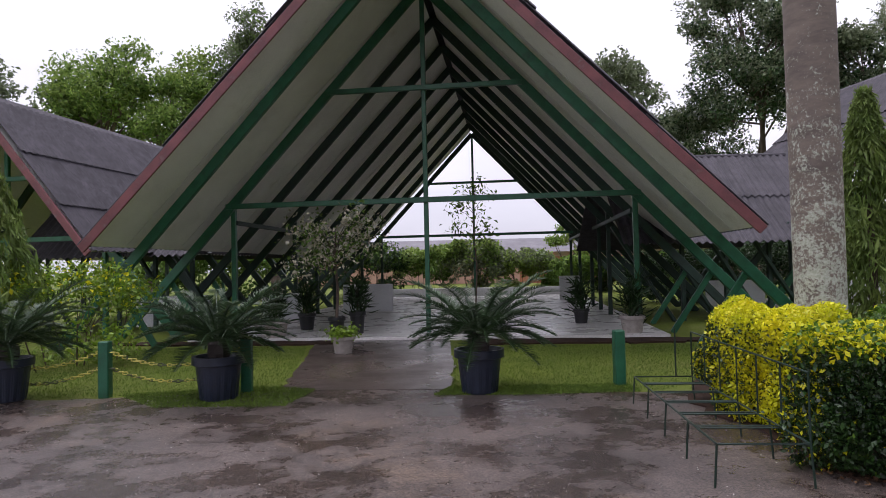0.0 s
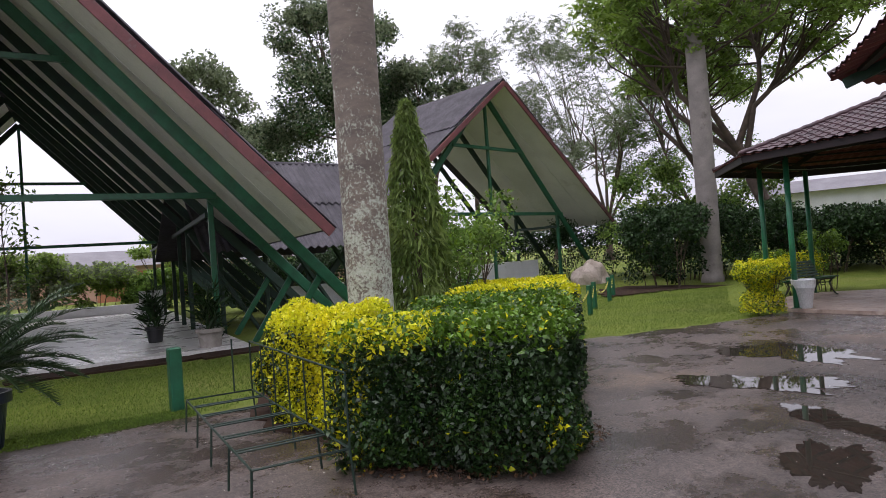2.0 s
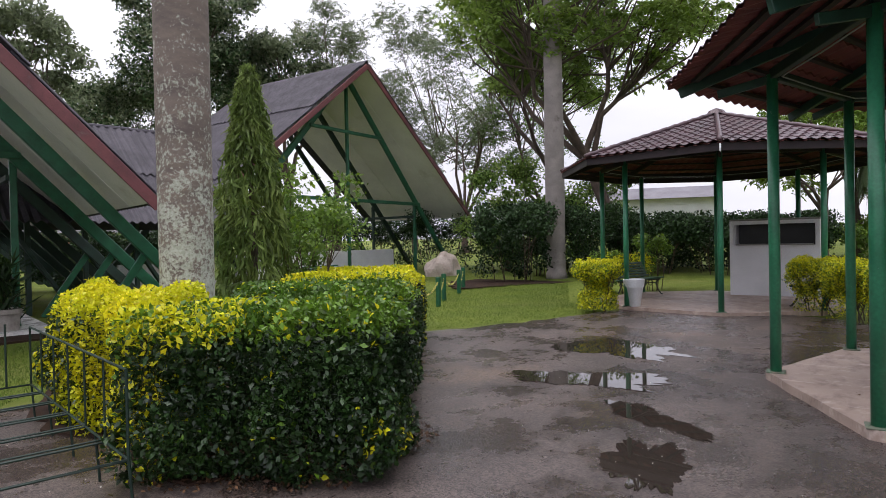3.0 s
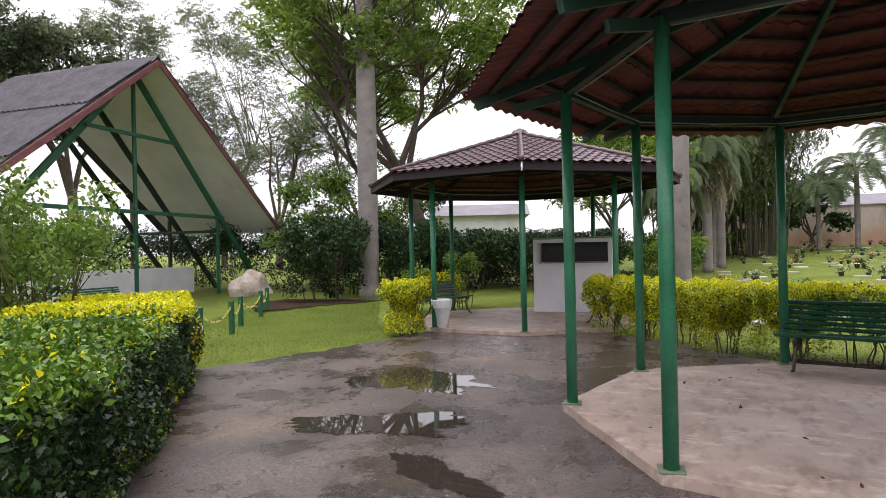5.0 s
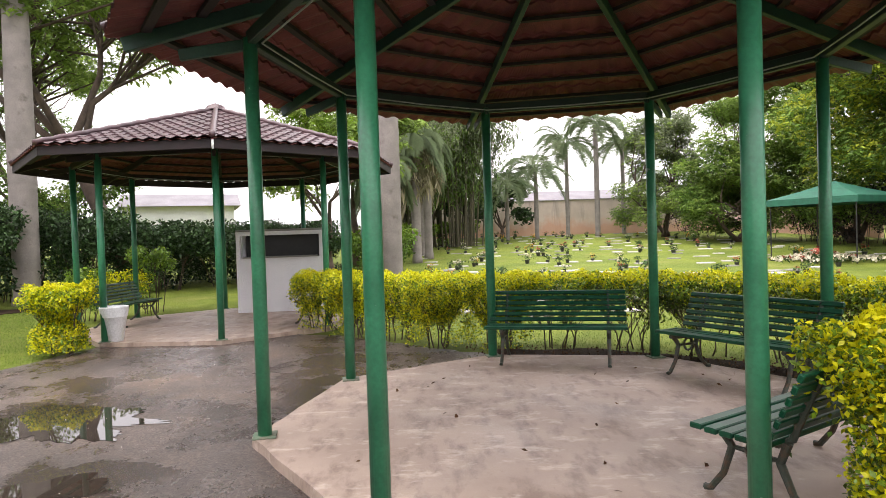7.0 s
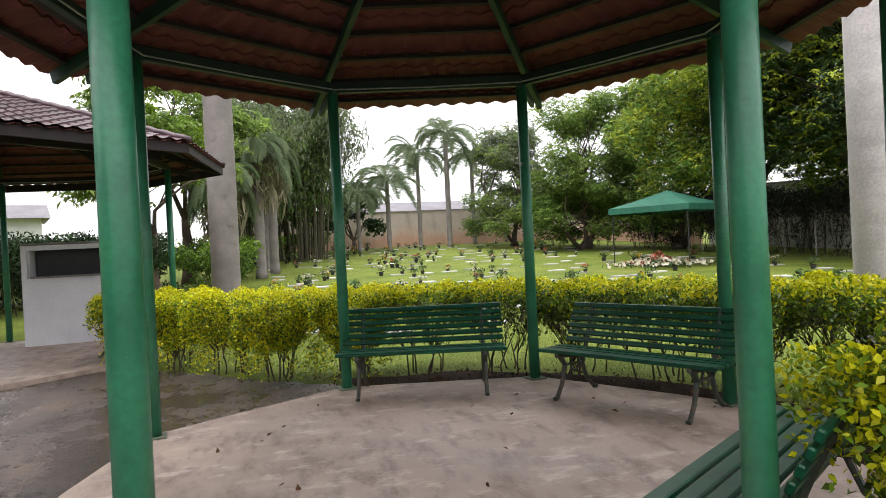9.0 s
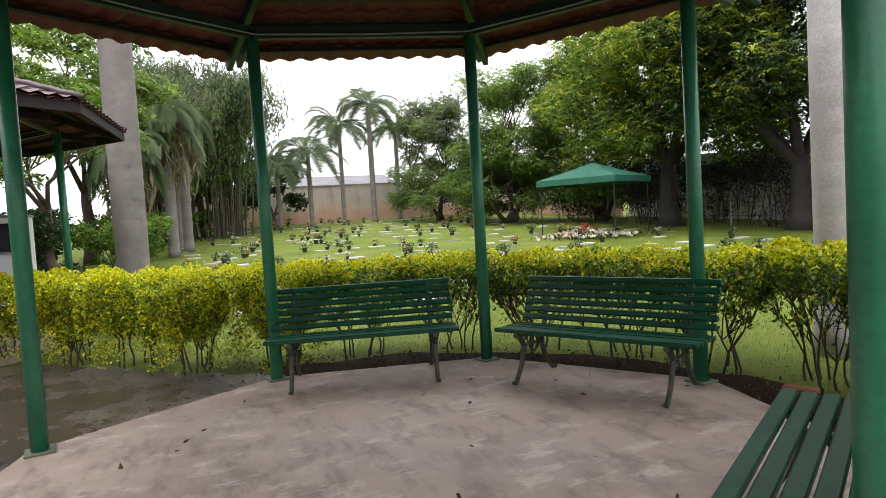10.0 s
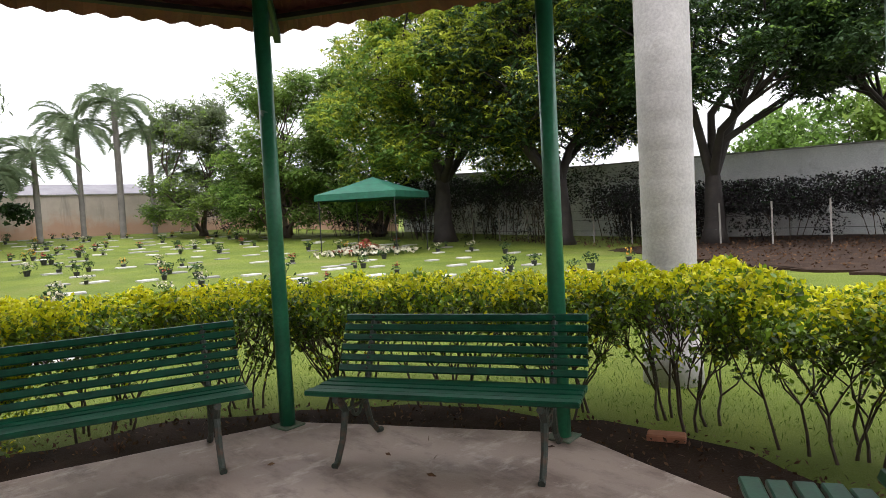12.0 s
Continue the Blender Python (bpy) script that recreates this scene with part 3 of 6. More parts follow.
def hall_floor():
    pts = [A @ Vector(p) for p in ((-5.2, -0.9, 0), (5.0, -0.9, 0), (5.0, 17.3, 0), (-5.2, 17.3, 0))]
    sheet("floor", [(p.x, p.y) for p in pts], FLOOR_TILE, "wet pale floor of the open hall", 0.06, 0.08, wob=0.0, category="floor")
    for name, quad in (("flower_bed", ((1.2, -1.75, 0), (8.2, -1.5, 0), (8.2, -0.95, 0), (1.2, -0.95, 0))), ("flower_bed", ((-8.2, -1.3, 0), (-1.7, -1.6, 0), (-1.7, -0.95, 0), (-8.2, -0.95, 0)))):
        pts = [A @ Vector(p) for p in quad]
        sheet(name, [(p.x, p.y) for p in pts], SOIL, "strip of dark soil before the hall", 0.012, 0.04, wob=0.06, category="soil")
    for n, (u0, u1, v, h) in enumerate(((-3.9, -2.2, 7.0, 0.95), (-4.9, 4.9, 16.9, 0.42), (3.7, 4.5, 12.0, 1.0), (-8.6, -6.4, 2.6, 0.85), (-5.6, -4.4, 4.2, 0.8), (7.4, 9.0, 5.0, 0.9))):
        g = Geo().box((0, 0, h / 2), (u1 - u0, 0.15, h), None, 0.01)
        solid("wall_%d" % (n + 1), g, WHITE, "low white painted wall in the open hall", "wall", kind="structure", m=A @ at((u0 + u1) / 2, v, 0.0))


hall_floor()


def link_roof(m, length, label):
    """A lower corrugated roof that joins two halls: near slope, far slope, posts and struts."""
    t = thing("link_roof", label, "roof", m, "low roofs between the halls")
    for a, b in ((0.0, 0.53), (0.5, 1.0)):
        g = Geo()
        n = int(length / 0.045)
        vs = []
        for k in range(n + 1):
            x = length * k / n
            w = 0.032 * sin(2 * pi * x / 0.2) + (0.045 if a == 0 else 0)
            for q in (a, b):
                for th in (0, 0.012):
                    vs.append((x, -2.9 * q, 4.55 - 2.6 * q + w + th))
        g.add(vs, [f for k in range(n) for f in ((4 * k, 4 * k + 2, 4 * k + 6, 4 * k + 4), (4 * k + 1, 4 * k + 5, 4 * k + 7, 4 * k + 3), (4 * k + 2, 4 * k + 3, 4 * k + 7, 4 * k + 6))])
        part("roof_sheet", g, FIBRE, t)
    part("far_slope", Geo().beam((length / 2, 0, 4.55), (length / 2, 2.9, 1.95), length, 0.03), FIBRE, t)
    part("ridge_cap", Geo().tube([(0, 0, 4.56), (length, 0, 4.56)], 0.07, 8), FIBRE, t)
    for k in range(5):
        x = length * (k + 0.5) / 5
        part("post", Geo().beam((x, -2.2, -0.1), (x, -2.2, 2.5), 0.1, 0.1, (0, 1, 0), 0.01), GREEN_DARK, t)
        part("strut", Geo().beam((x + 0.9, -2.3, -0.1), (x - 0.7, -2.3, 2.45), 0.08, 0.14, (0, 1, 0), 0.01), GREEN_DARK, t)
    return t


link_roof(at(5.9, 17.9, 0, -3), 5.6, "low dark corrugated roof joining two halls")
link_roof(at(-9.5, 19.4, 0, -10), 5.2, "low dark corrugated roof beside the hall")


# ---------------------------------------------------------------- octagonal gazebos
def gazebo(m, label, R=2.34, phase=9.5, zr=2.84, ze=2.82, Re=3.30, za=3.86, moved=(), timber=None, beam=None, eave=False):
    t = thing("gazebo", label, "gazebo", m, "octagonal gazebos")
    timber, beam = timber or GAZEBO_TIMBER, beam or BEAM_DARK
    ang = [radians(phase + 45 * k) for k in range(8)]
    P = lambda r, a, z: (r * cos(a), r * sin(a), z)
    corner = [dict(moved).get(k, (R * cos(a), R * sin(a))) for k, a in enumerate(ang)]
    roof = lambda r: za + (ze - za) * r / Re
    for k, a in enumerate(ang):
        x, y = corner[k]
        p = part("post", Geo().tube([(x, y, 0.0), (x, y, zr)], 0.05, 20), GREEN_POST, t, "", True)
        part("base_plate", Geo().box((x, y, 0.006), (0.165, 0.165, 0.014), pose(0, 0, 0, 0, 0, phase), 0.004), PLATE, p)
    for k, a in enumerate(ang):
        b = a + pi / 4
        part("ring_beam", Geo().beam((*corner[k], zr), (*corner[(k + 1) % 8], zr), 0.06, 0.1, (0, 0, 1), 0.006), beam, t)
        part("hip_rafter", Geo().beam(P(0.1, a, roof(0.1) - 0.09), P(Re - 0.12, a, roof(Re - 0.12) - 0.09), 0.05, 0.1, (0, 0, 1), 0.005), timber, t)
        part("rafter_tail", Geo().beam(P(R - 0.06, a, zr - 0.03), P(R + 0.48, a, zr - 0.13), 0.04, 0.08, (0, 0, 1), 0.005), timber, t)
        if eave:
            part("eave_board", Geo().beam(P(Re - 0.05, a, ze - 0.045), P(Re - 0.05, b, ze - 0.045), 0.025, 0.13, (0, 0, 1), 0.003), timber, t)
        # battens under the tiles, one above the other on this face
        for i in range(1, 9):
            r = Re * i / 9.0 + 0.1
            part("batten", Geo().beam(P(r, a, roof(r) - 0.035), P(r, b, roof(r) - 0.035), 0.06, 0.035, (0, 0, 1)), BATTEN, t)
        lo, hi = [Vector((corner[q % 8][0] * 0.965, corner[q % 8][1] * 0.965, zr - 0.03)) for q in (k, k + 1)]
        part("conduit", Geo().tube([lo, (lo + hi) / 2 - Vector((0, 0, 0.012)), hi], 0.007, 5), PALE_LINE, t, "thin pale conduit")
        # one face of the roof: stepped tile courses with rolls, tiles above and their red underside below
        rows, cols = 13, 60
        for under in (True, False):
            g, vs, fs = Geo(), [], []
            for i in range(rows):
                for edge in (0, 1):
                    r = Re * (i + edge) / rows
                    lift = (0.035 if edge == 0 else 0.055) if not under else (0.0 if edge == 0 else 0.022)
                    for j in range(cols + 1):
                        q = j / cols
                        x = r * (cos(a) * (1 - q) + cos(b) * q)
                        y = r * (sin(a) * (1 - q) + sin(b) * q)
                        run = (q - 0.5) * r * 2 * sin(pi / 8)
                        wave = 0.015 * cos(2 * pi * run / 0.19)
                        vs.append((x, y, roof(r) + lift + wave))
            n = cols + 1
            for i in range(2 * rows - 1):
                for j in range(cols):
                    f = (i * n + j, i * n + j + 1, (i + 1) * n + j + 1, (i + 1) * n + j)
                    fs.append(f[::-1] if not under else f)
            g.add(vs, fs)
            part("tile_underside" if under else "roof_tiles", g, TILE_UNDER if under else TILE_TOP, t)
        hip = [P(r, a, roof(r) + 0.06 + 0.012 * (i % 2)) for i, r in enumerate(np.linspace(0.0, Re, 27))]
        part("hip_cap", Geo().tube(hip, 0.042, 10), TILE_TOP, t, "", True)
    part("drain_hook", Geo().tube([P(Re - 0.02, ang[4], ze), P(Re + 0.02, ang[4], ze - 0.1), P(Re + 0.08, ang[4], ze - 0.13), P(Re + 0.09, ang[4], ze - 0.08)], 0.014, 6), PLASTIC, t, "white bent drain hook")
    part("finial", Geo().lathe([(0.05, 0), (0.2, 0.0), (0.14, 0.08), (0.02, 0.13)], 12, (0, 0, za + 0.03)), TILE_TOP, t)
    return t


def octagon(cx, cy, r, phase):
    return [(cx + r * cos(radians(phase + 45 * k)), cy + r * sin(radians(phase + 45 * k))) for k in range(8)]


G1, G2 = (8.75, -0.55), (15.38, 4.3)
sheet("slab", octagon(*G1, 2.43, 9.5), SLAB, "worn beige concrete slab under the gazebo", 0.075, 0.1, wob=0.004, category="slab")
sheet("slab", octagon(*G2, 2.43, 17), SLAB, "worn beige concrete slab under the gazebo", 0.06, 0.1, wob=0.004, seed=4, category="slab")
gazebo(at(*G1, 0.075), "octagonal gazebo with green posts and red tile underside", moved=((4, (-2.16, -0.35)),))
# Second gazebo: rafters, beams and eave boards take the near-black batten brown.
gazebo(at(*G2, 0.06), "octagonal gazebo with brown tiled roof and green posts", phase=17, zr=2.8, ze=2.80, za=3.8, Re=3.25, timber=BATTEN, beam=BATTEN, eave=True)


# ---------------------------------------------------------------- benches
def bench(m, label, group="green park benches"):
    """Slatted park bench, 1.5 m long, facing -y, on two cast-iron frames with curled arms."""
    t = thing("park_bench", label, "bench", m, group)
    for k in range(5):
        y = -0.22 + 0.082 * k
        part("seat_slat", Geo().box((0, y, 0.385 - 0.012 * (k == 4) + (0.006 if k == 0 else 0)), (1.5, 0.068, 0.03), None, 0.006), BENCH, t)
    for k in range(6):
        z = 0.435 + 0.057 * k
        y = 0.17 + 0.028 * k
        part("back_slat", Geo().box((0, y, z), (1.5, 0.028, 0.043), pose(0, 0, 0, -22), 0.006), BENCH, t)
    bolt = mesh_of("bolt", Geo().lathe([(0.009, 0), (0.008, 0.004), (0.003, 0.006)], 8), STEEL)
    for x in (-0.56, 0.56):
        for k in range(6):
            b = part("bolt", bolt, STEEL, t)
            b.matrix_local = Matrix.Translation((x, 0.155 + 0.028 * k, 0.441 + 0.057 * k)) @ pose(0, 0, 0, 68)
        f = part("frame", Geo().tube([(x, -0.25, 0.36), (x, -0.1, 0.345), (x, 0.1, 0.34), (x, 0.17, 0.38), (x, 0.245, 0.57), (x, 0.325, 0.735)], 0.02, 8), CAST_IRON, t)
        part("front_leg", Geo().tube([(x, -0.21, 0.36), (x, -0.14, 0.27), (x, -0.19, 0.12), (x, -0.265, 0.02), (x, -0.30, 0.012)], [0.024, 0.022, 0.018, 0.018, 0.02], 8), CAST_IRON, f)
        part("back_leg", Geo().tube([(x, 0.15, 0.36), (x, 0.11, 0.25), (x, 0.17, 0.11), (x, 0.27, 0.02), (x, 0.31, 0.012)], [0.024, 0.022, 0.018, 0.018, 0.02], 8), CAST_IRON, f)
        ring = [(x, 0.0 + 0.06 * cos(a), 0.265 + 0.06 * sin(a)) for a in np.linspace(0, 2 * pi, 13)]
        part("scroll", Geo().tube(ring, 0.011, 6), CAST_IRON, f)
        part("stretcher", Geo().tube([(x, -0.15, 0.27), (x, 0.12, 0.26)], 0.012, 6), CAST_IRON, f)
    return t


def side_bench(centre, phase, k, label, inset=0.5, z=0.075, R=2.34):
    """A bench along the side between posts k and k + 1 of a gazebo, its back outwards."""
    a = radians(phase + 45 * k + 22.5)
    r = R * cos(pi / 8) - inset
    return bench(at(centre[0] + r * cos(a), centre[1] + r * sin(a), z, phase + 45 * k + 22.5 - 90), label)


bench(at(10.64, -0.815, 0.075, -105.7), "dark green slatted bench on scrolled iron legs")
bench(at(9.445, -2.245, 0.075, -151.3), "dark green slatted bench with paint worn off its iron legs")
bench(at(7.18, -1.53, 0.075, 121.4), "dark green slatted bench seen end on beside a yellow bush")
side_bench(G2, 17, 1, "dark green slatted bench behind the white bin", 0.36, 0.06)
side_bench(G2, 17, 5, "dark green slatted bench by the white booth", 0.36, 0.06)


# ---------------------------------------------------------------- plants
def rounded_box_points(rng, n, half, corner, depth, lump=0.07, inner=0.12):
    """Points near the surface of a rounded box that stands on z = 0 (half: half sizes), with a lumpy outline."""
    half = np.asarray(half, float)
    out, count = [], 0
    while count < n:
        p = rng.uniform(-1.12, 1.12, (6 * n, 3)) * half
        q = np.abs(p) - (half - corner)
        d = np.linalg.norm(np.maximum(q, 0), axis=1) + np.minimum(q.max(axis=1), 0) - corner
        bumps = lump * (np.sin(p[:, 0] * 5.1 + 1.3) * np.sin(p[:, 1] * 4.7 + 0.4) + 0.6 * np.sin(p[:, 2] * 7.9 + p[:, 0] * 3.1) + 0.5 * np.sin(p[:, 0] * 13 + p[:, 1] * 11))
        d = d - bumps
        ok = (d < 0.02) & ((d > -depth) | (rng.random(len(p)) < inner))
        out.append(p[ok])
        count += ok.sum()
    p = np.concatenate(out)[:n]
    p[:, 2] += half[2]
    return p[p[:, 2] > 0.03]


def hedge(m, half, label, n, top_yellow, side_yellow, seed, leaf=0.045, lime_top=0.8, yellow_when=None):
    """A clipped hedge: dark old leaves on its sides, lime and golden young ones on top, twigs inside."""
    rng = np.random.default_rng(seed)
    t = thing("hedge", label, "hedge", m, "clipped golden hedges")
    p = rounded_box_points(rng, n, half, 0.22, 0.10)
    h = 2 * half[2]
    high = np.clip((p[:, 2] - h * 0.80) / (h * 0.14), 0, 1)
    patch = 0.5 + 0.5 * np.sin(p[:, 0] * 1.9 + seed) * np.sin(p[:, 1] * 2.3 + 1.1)
    yel = high * top_yellow + (1 - high) * side_yellow * (0.3 + patch)
    if yellow_when is not None:
        yel = np.maximum(yel, yellow_when(p, high))
    r = rng.random(len(p))
    is_y = r < yel
    is_l = ~is_y & (rng.random(len(p)) < high * lime_top + 0.025)
    for name, mask, mat, size in (("leaves", ~is_y & ~is_l, DARK_LEAF, leaf), ("lime_leaves", is_l, HEDGE_LIME, leaf * 1.05), ("golden_leaves", is_y, YELLOW_LEAF, leaf * 1.1)):
        if mask.sum() > 10:
            part(name, leaves(rng, p[mask], size, 0.55, 0.35, 0.12), mat, t)
    for k in range(int(6 * half[0] * half[1]) + 5):
        x, y = rng.uniform(-0.8, 0.8) * half[0], rng.uniform(-0.8, 0.8) * half[1]
        part("stem", Geo().tube([(x, y, -0.03), (x + rng.normal() * 0.05, y + rng.normal() * 0.05, h * 0.4), (x + rng.normal() * 0.15, y + rng.normal() * 0.15, h * 0.85)], [0.016, 0.011, 0.005], 5), TWIG, t)
    return t


def shrub(m, label, w, h, seed, mats, n=1500, leaf=0.06, bare=0.25, stems=6, category="shrub", group="", aspect=0.55, lumps=7, direction=None, flat=1.0, name="shrub"):
    """A loose bush: branching stems, leaf clumps round their ends. mats: (old leaves, young leaves, share of young at the top)."""
    rng = np.random.default_rng(seed)
    t = thing(name, label, category, m, group)
    tips = []
    for k in range(stems):
        g = Geo()
        a = 2 * pi * k / stems + rng.normal() * 0.3
        r0 = w * rng.uniform(0.04, 0.3)
        foot = Vector((r0 * cos(a), r0 * sin(a) * flat, -0.04))
        mid = foot + Vector((w * 0.07 * cos(a) + rng.normal() * 0.03, w * 0.07 * sin(a) * flat + rng.normal() * 0.03, h * rng.uniform(0.28, 0.45)))
        for j in range(3):
            b = a + rng.normal() * 0.7
            q = w * rng.uniform(0.05, 0.24)
            tip = Vector((mid.x + q * cos(b), mid.y + q * sin(b) * flat, h * rng.uniform(0.55, 0.92)))
            g.tube([foot, mid, (mid + tip) / 2 + Vector(rng.normal(size=3)) * 0.03, tip], [0.006 + 0.004 * h, 0.005 + 0.003 * h, 0.004, 0.002], 5)
            tips.append(tip)
        part("stem", g, TWIG, t)
    cs = []
    per = n // (len(tips) + lumps)
    extra = [Vector((rng.uniform(-0.42, 0.42) * w, rng.uniform(-0.42, 0.42) * w * flat, h * rng.uniform(bare + 0.1, 0.9))) for _ in range(lumps)]
    for c in list(tips) + extra:
        s = w * rng.uniform(0.13, 0.22)
        q = rng.normal(size=(per, 3))
        q /= np.linalg.norm(q, axis=1, keepdims=True)
        q *= rng.uniform(0.45, 1.0, (per, 1)) * np.array([s, s * max(flat, 0.6), s * 0.75])
        cs.append(q + np.array(c))
    p = np.concatenate(cs)
    p = p[(p[:, 2] > bare * h * rng.uniform(0.5, 1.3, len(p))) & (p[:, 2] < h * 1.02)]
    young = rng.random(len(p)) < mats[2] * np.clip((p[:, 2] / h - 0.45) / 0.4, 0.06, 1)
    dirs = None if direction is None else np.tile(direction, (len(p), 1))
    for nm, mask, mat in (("leaves", ~young, mats[0]), ("young_leaves", young, mats[1])):
        if mask.sum() > 8:
            part(nm, leaves(rng, p[mask], leaf, aspect, 0.4, 0.14, None if dirs is None else dirs[mask]), mat, t)
    return t


def tree(m, label, height, crown, trunk_r, leaf_mat, seed, n=9000, leaf=0.26, lobes=22, bark=None, base=None, lean=(0, 0), thin=0.0, group="", name="tree", aspect=0.55, extra=None, lobe=(0.2, 0.36), spray=0.0):
    """Tapered trunk, limbs out to the lobes of an uneven crown, many small leaves. crown: (radius, lowest leaf height)."""
    rng = np.random.default_rng(seed)
    bark = bark or BARK
    t = thing(name, label, "tree", m, group)
    R, z0 = crown
    fork = base if base is not None else z0 * 0.8
    top = Vector((lean[0], lean[1], fork))
    g = Geo()
    g.tube([(0, 0, -0.15), (0, 0, 0.3), top * 0.35 + Vector((rng.normal() * 0.1, rng.normal() * 0.1, 0)), top * 0.7, top], [trunk_r * 1.45, trunk_r * 1.08, trunk_r * 0.95, trunk_r * 0.82, trunk_r * 0.7], 10)
    part("trunk", g, bark, t, "", True)
    cs, mains = [], []
    H = height - z0
    per = n // lobes
    for k in range(lobes):
        a = rng.uniform(0, 2 * pi)
        q = rng.uniform(0.05, 1)
        rad = R * (0.25 + 0.75 * rng.random() ** 0.6) * (1 - 0.55 * abs(q - 0.35) ** 1.4)
        c = Vector((lean[0] + rad * cos(a) * 0.8, lean[1] + rad * sin(a) * 0.8, z0 + H * (0.12 + 0.8 * q)))
        mid = top.lerp(c, 0.55) + Vector((rng.normal() * 0.12 * R, rng.normal() * 0.12 * R, 0.06 * H))
        if k < 5 or not mains:
            g = Geo()
            start = top * rng.uniform(0.84, 1.0)
            bend = start.lerp(mid, 0.5) + Vector((rng.normal(), rng.normal(), 0)) * 0.07 * R
            g.tube([start, bend, mid, c], [trunk_r * 0.5, trunk_r * 0.36, trunk_r * 0.22, trunk_r * 0.05], 7, False)
            part("limb", g, bark, t, "", True)
            mains.append((bend, mid))
        else:
            bend, far = min(mains, key=lambda b: (b[1] - c).length)
            start = bend.lerp(far, rng.uniform(0.2, 0.95))
            mid = start.lerp(c, 0.5) + Vector((rng.normal(), rng.normal(), rng.normal() * 0.5)) * 0.09 * R
            part("limb", Geo().tube([start, mid, c], [trunk_r * 0.2, trunk_r * 0.12, trunk_r * 0.03], 5, False), bark, t, "", True)
        s = R * rng.uniform(*lobe)
        p = rng.normal(size=(per, 3))
        p /= np.linalg.norm(p, axis=1, keepdims=True)
        p *= rng.uniform(0.35 + thin, 1.05, (per, 1)) * np.array([s, s, s * 0.62])
        p += 0.16 * s * np.sin(p[:, [1, 2, 0]] * 7 / s)
        cs.append(p + np.array(c))
    p = np.concatenate(cs)
    grow = (lambda q: sprays(rng, q[::6], spray, leaf, 6, aspect)) if spray else (lambda q: leaves(rng, q, leaf, aspect, 0.5, 0.15))
    if extra:
        shade = 0.5 + 0.5 * np.sin(p[:, 0] * 1.7 + seed) * np.sin(p[:, 1] * 1.9 + p[:, 2] * 1.3)
        # Lit crown tops are put in as colour: extra leaves increase with height.
        young = rng.random(len(p)) < extra[1] * np.clip(0.15 + (p[:, 2] - z0) / H, 0.25, 1) * (0.5 + 0.8 * shade)
        part("young_leaves", grow(p[young]), extra[0], t)
        p = p[~young]
    part("crown", grow(p), leaf_mat, t)
    return t


def frond(rng, base, heading, length, rise_, droop, n=34, leaf=0.4, vee=0.35, wide=0.06, limp=0.35):
    """Mid-rib points and leaflet kites of one feather frond that arches out from base."""
    pts = []
    for i in range(9):
        q = i / 8
        r = length * q * (1 - 0.12 * q * droop)
        pts.append((base[0] + r * cos(heading), base[1] + r * sin(heading), base[2] + length * (rise_ * q - droop * q * q)))
    pts_a = np.array(pts)
    q = np.linspace(0.1, 1, n)
    ctr = np.stack([np.interp(q, np.linspace(0, 1, 9), pts_a[:, i]) for i in range(3)], axis=1)
    tang = np.gradient(ctr, axis=0)
    tang /= np.linalg.norm(tang, axis=1, keepdims=True)
    side = np.array([-sin(heading), cos(heading), 0])
    vs, fs = [ctr], []
    L = leaf * np.sin(np.clip(q, 0.12, 0.97) * pi) ** 0.6
    for s in (-1, 1):
        d = side * s * 0.85 + tang * 0.55 + np.array([0, 0, vee])
        d += rng.normal(size=d.shape) * 0.08
        d /= np.linalg.norm(d, axis=1, keepdims=True)
        w = np.cross(d, [0, 0, 1.0])
        w /= np.linalg.norm(w, axis=1, keepdims=True)
        w = w * (leaf * wide) * s
        tip = ctr + d * L[:, None] - np.array([0, 0, 1]) * (L * droop * limp)[:, None]
        o = sum(len(v) for v in vs)
        vs += [ctr + d * (L * 0.45)[:, None] + w, tip]
        k = np.arange(n - 1)
        fs.append(np.stack([k, o + k, o + n + k, k + 1], axis=1))
    return pts, (np.concatenate(vs), np.concatenate(fs))


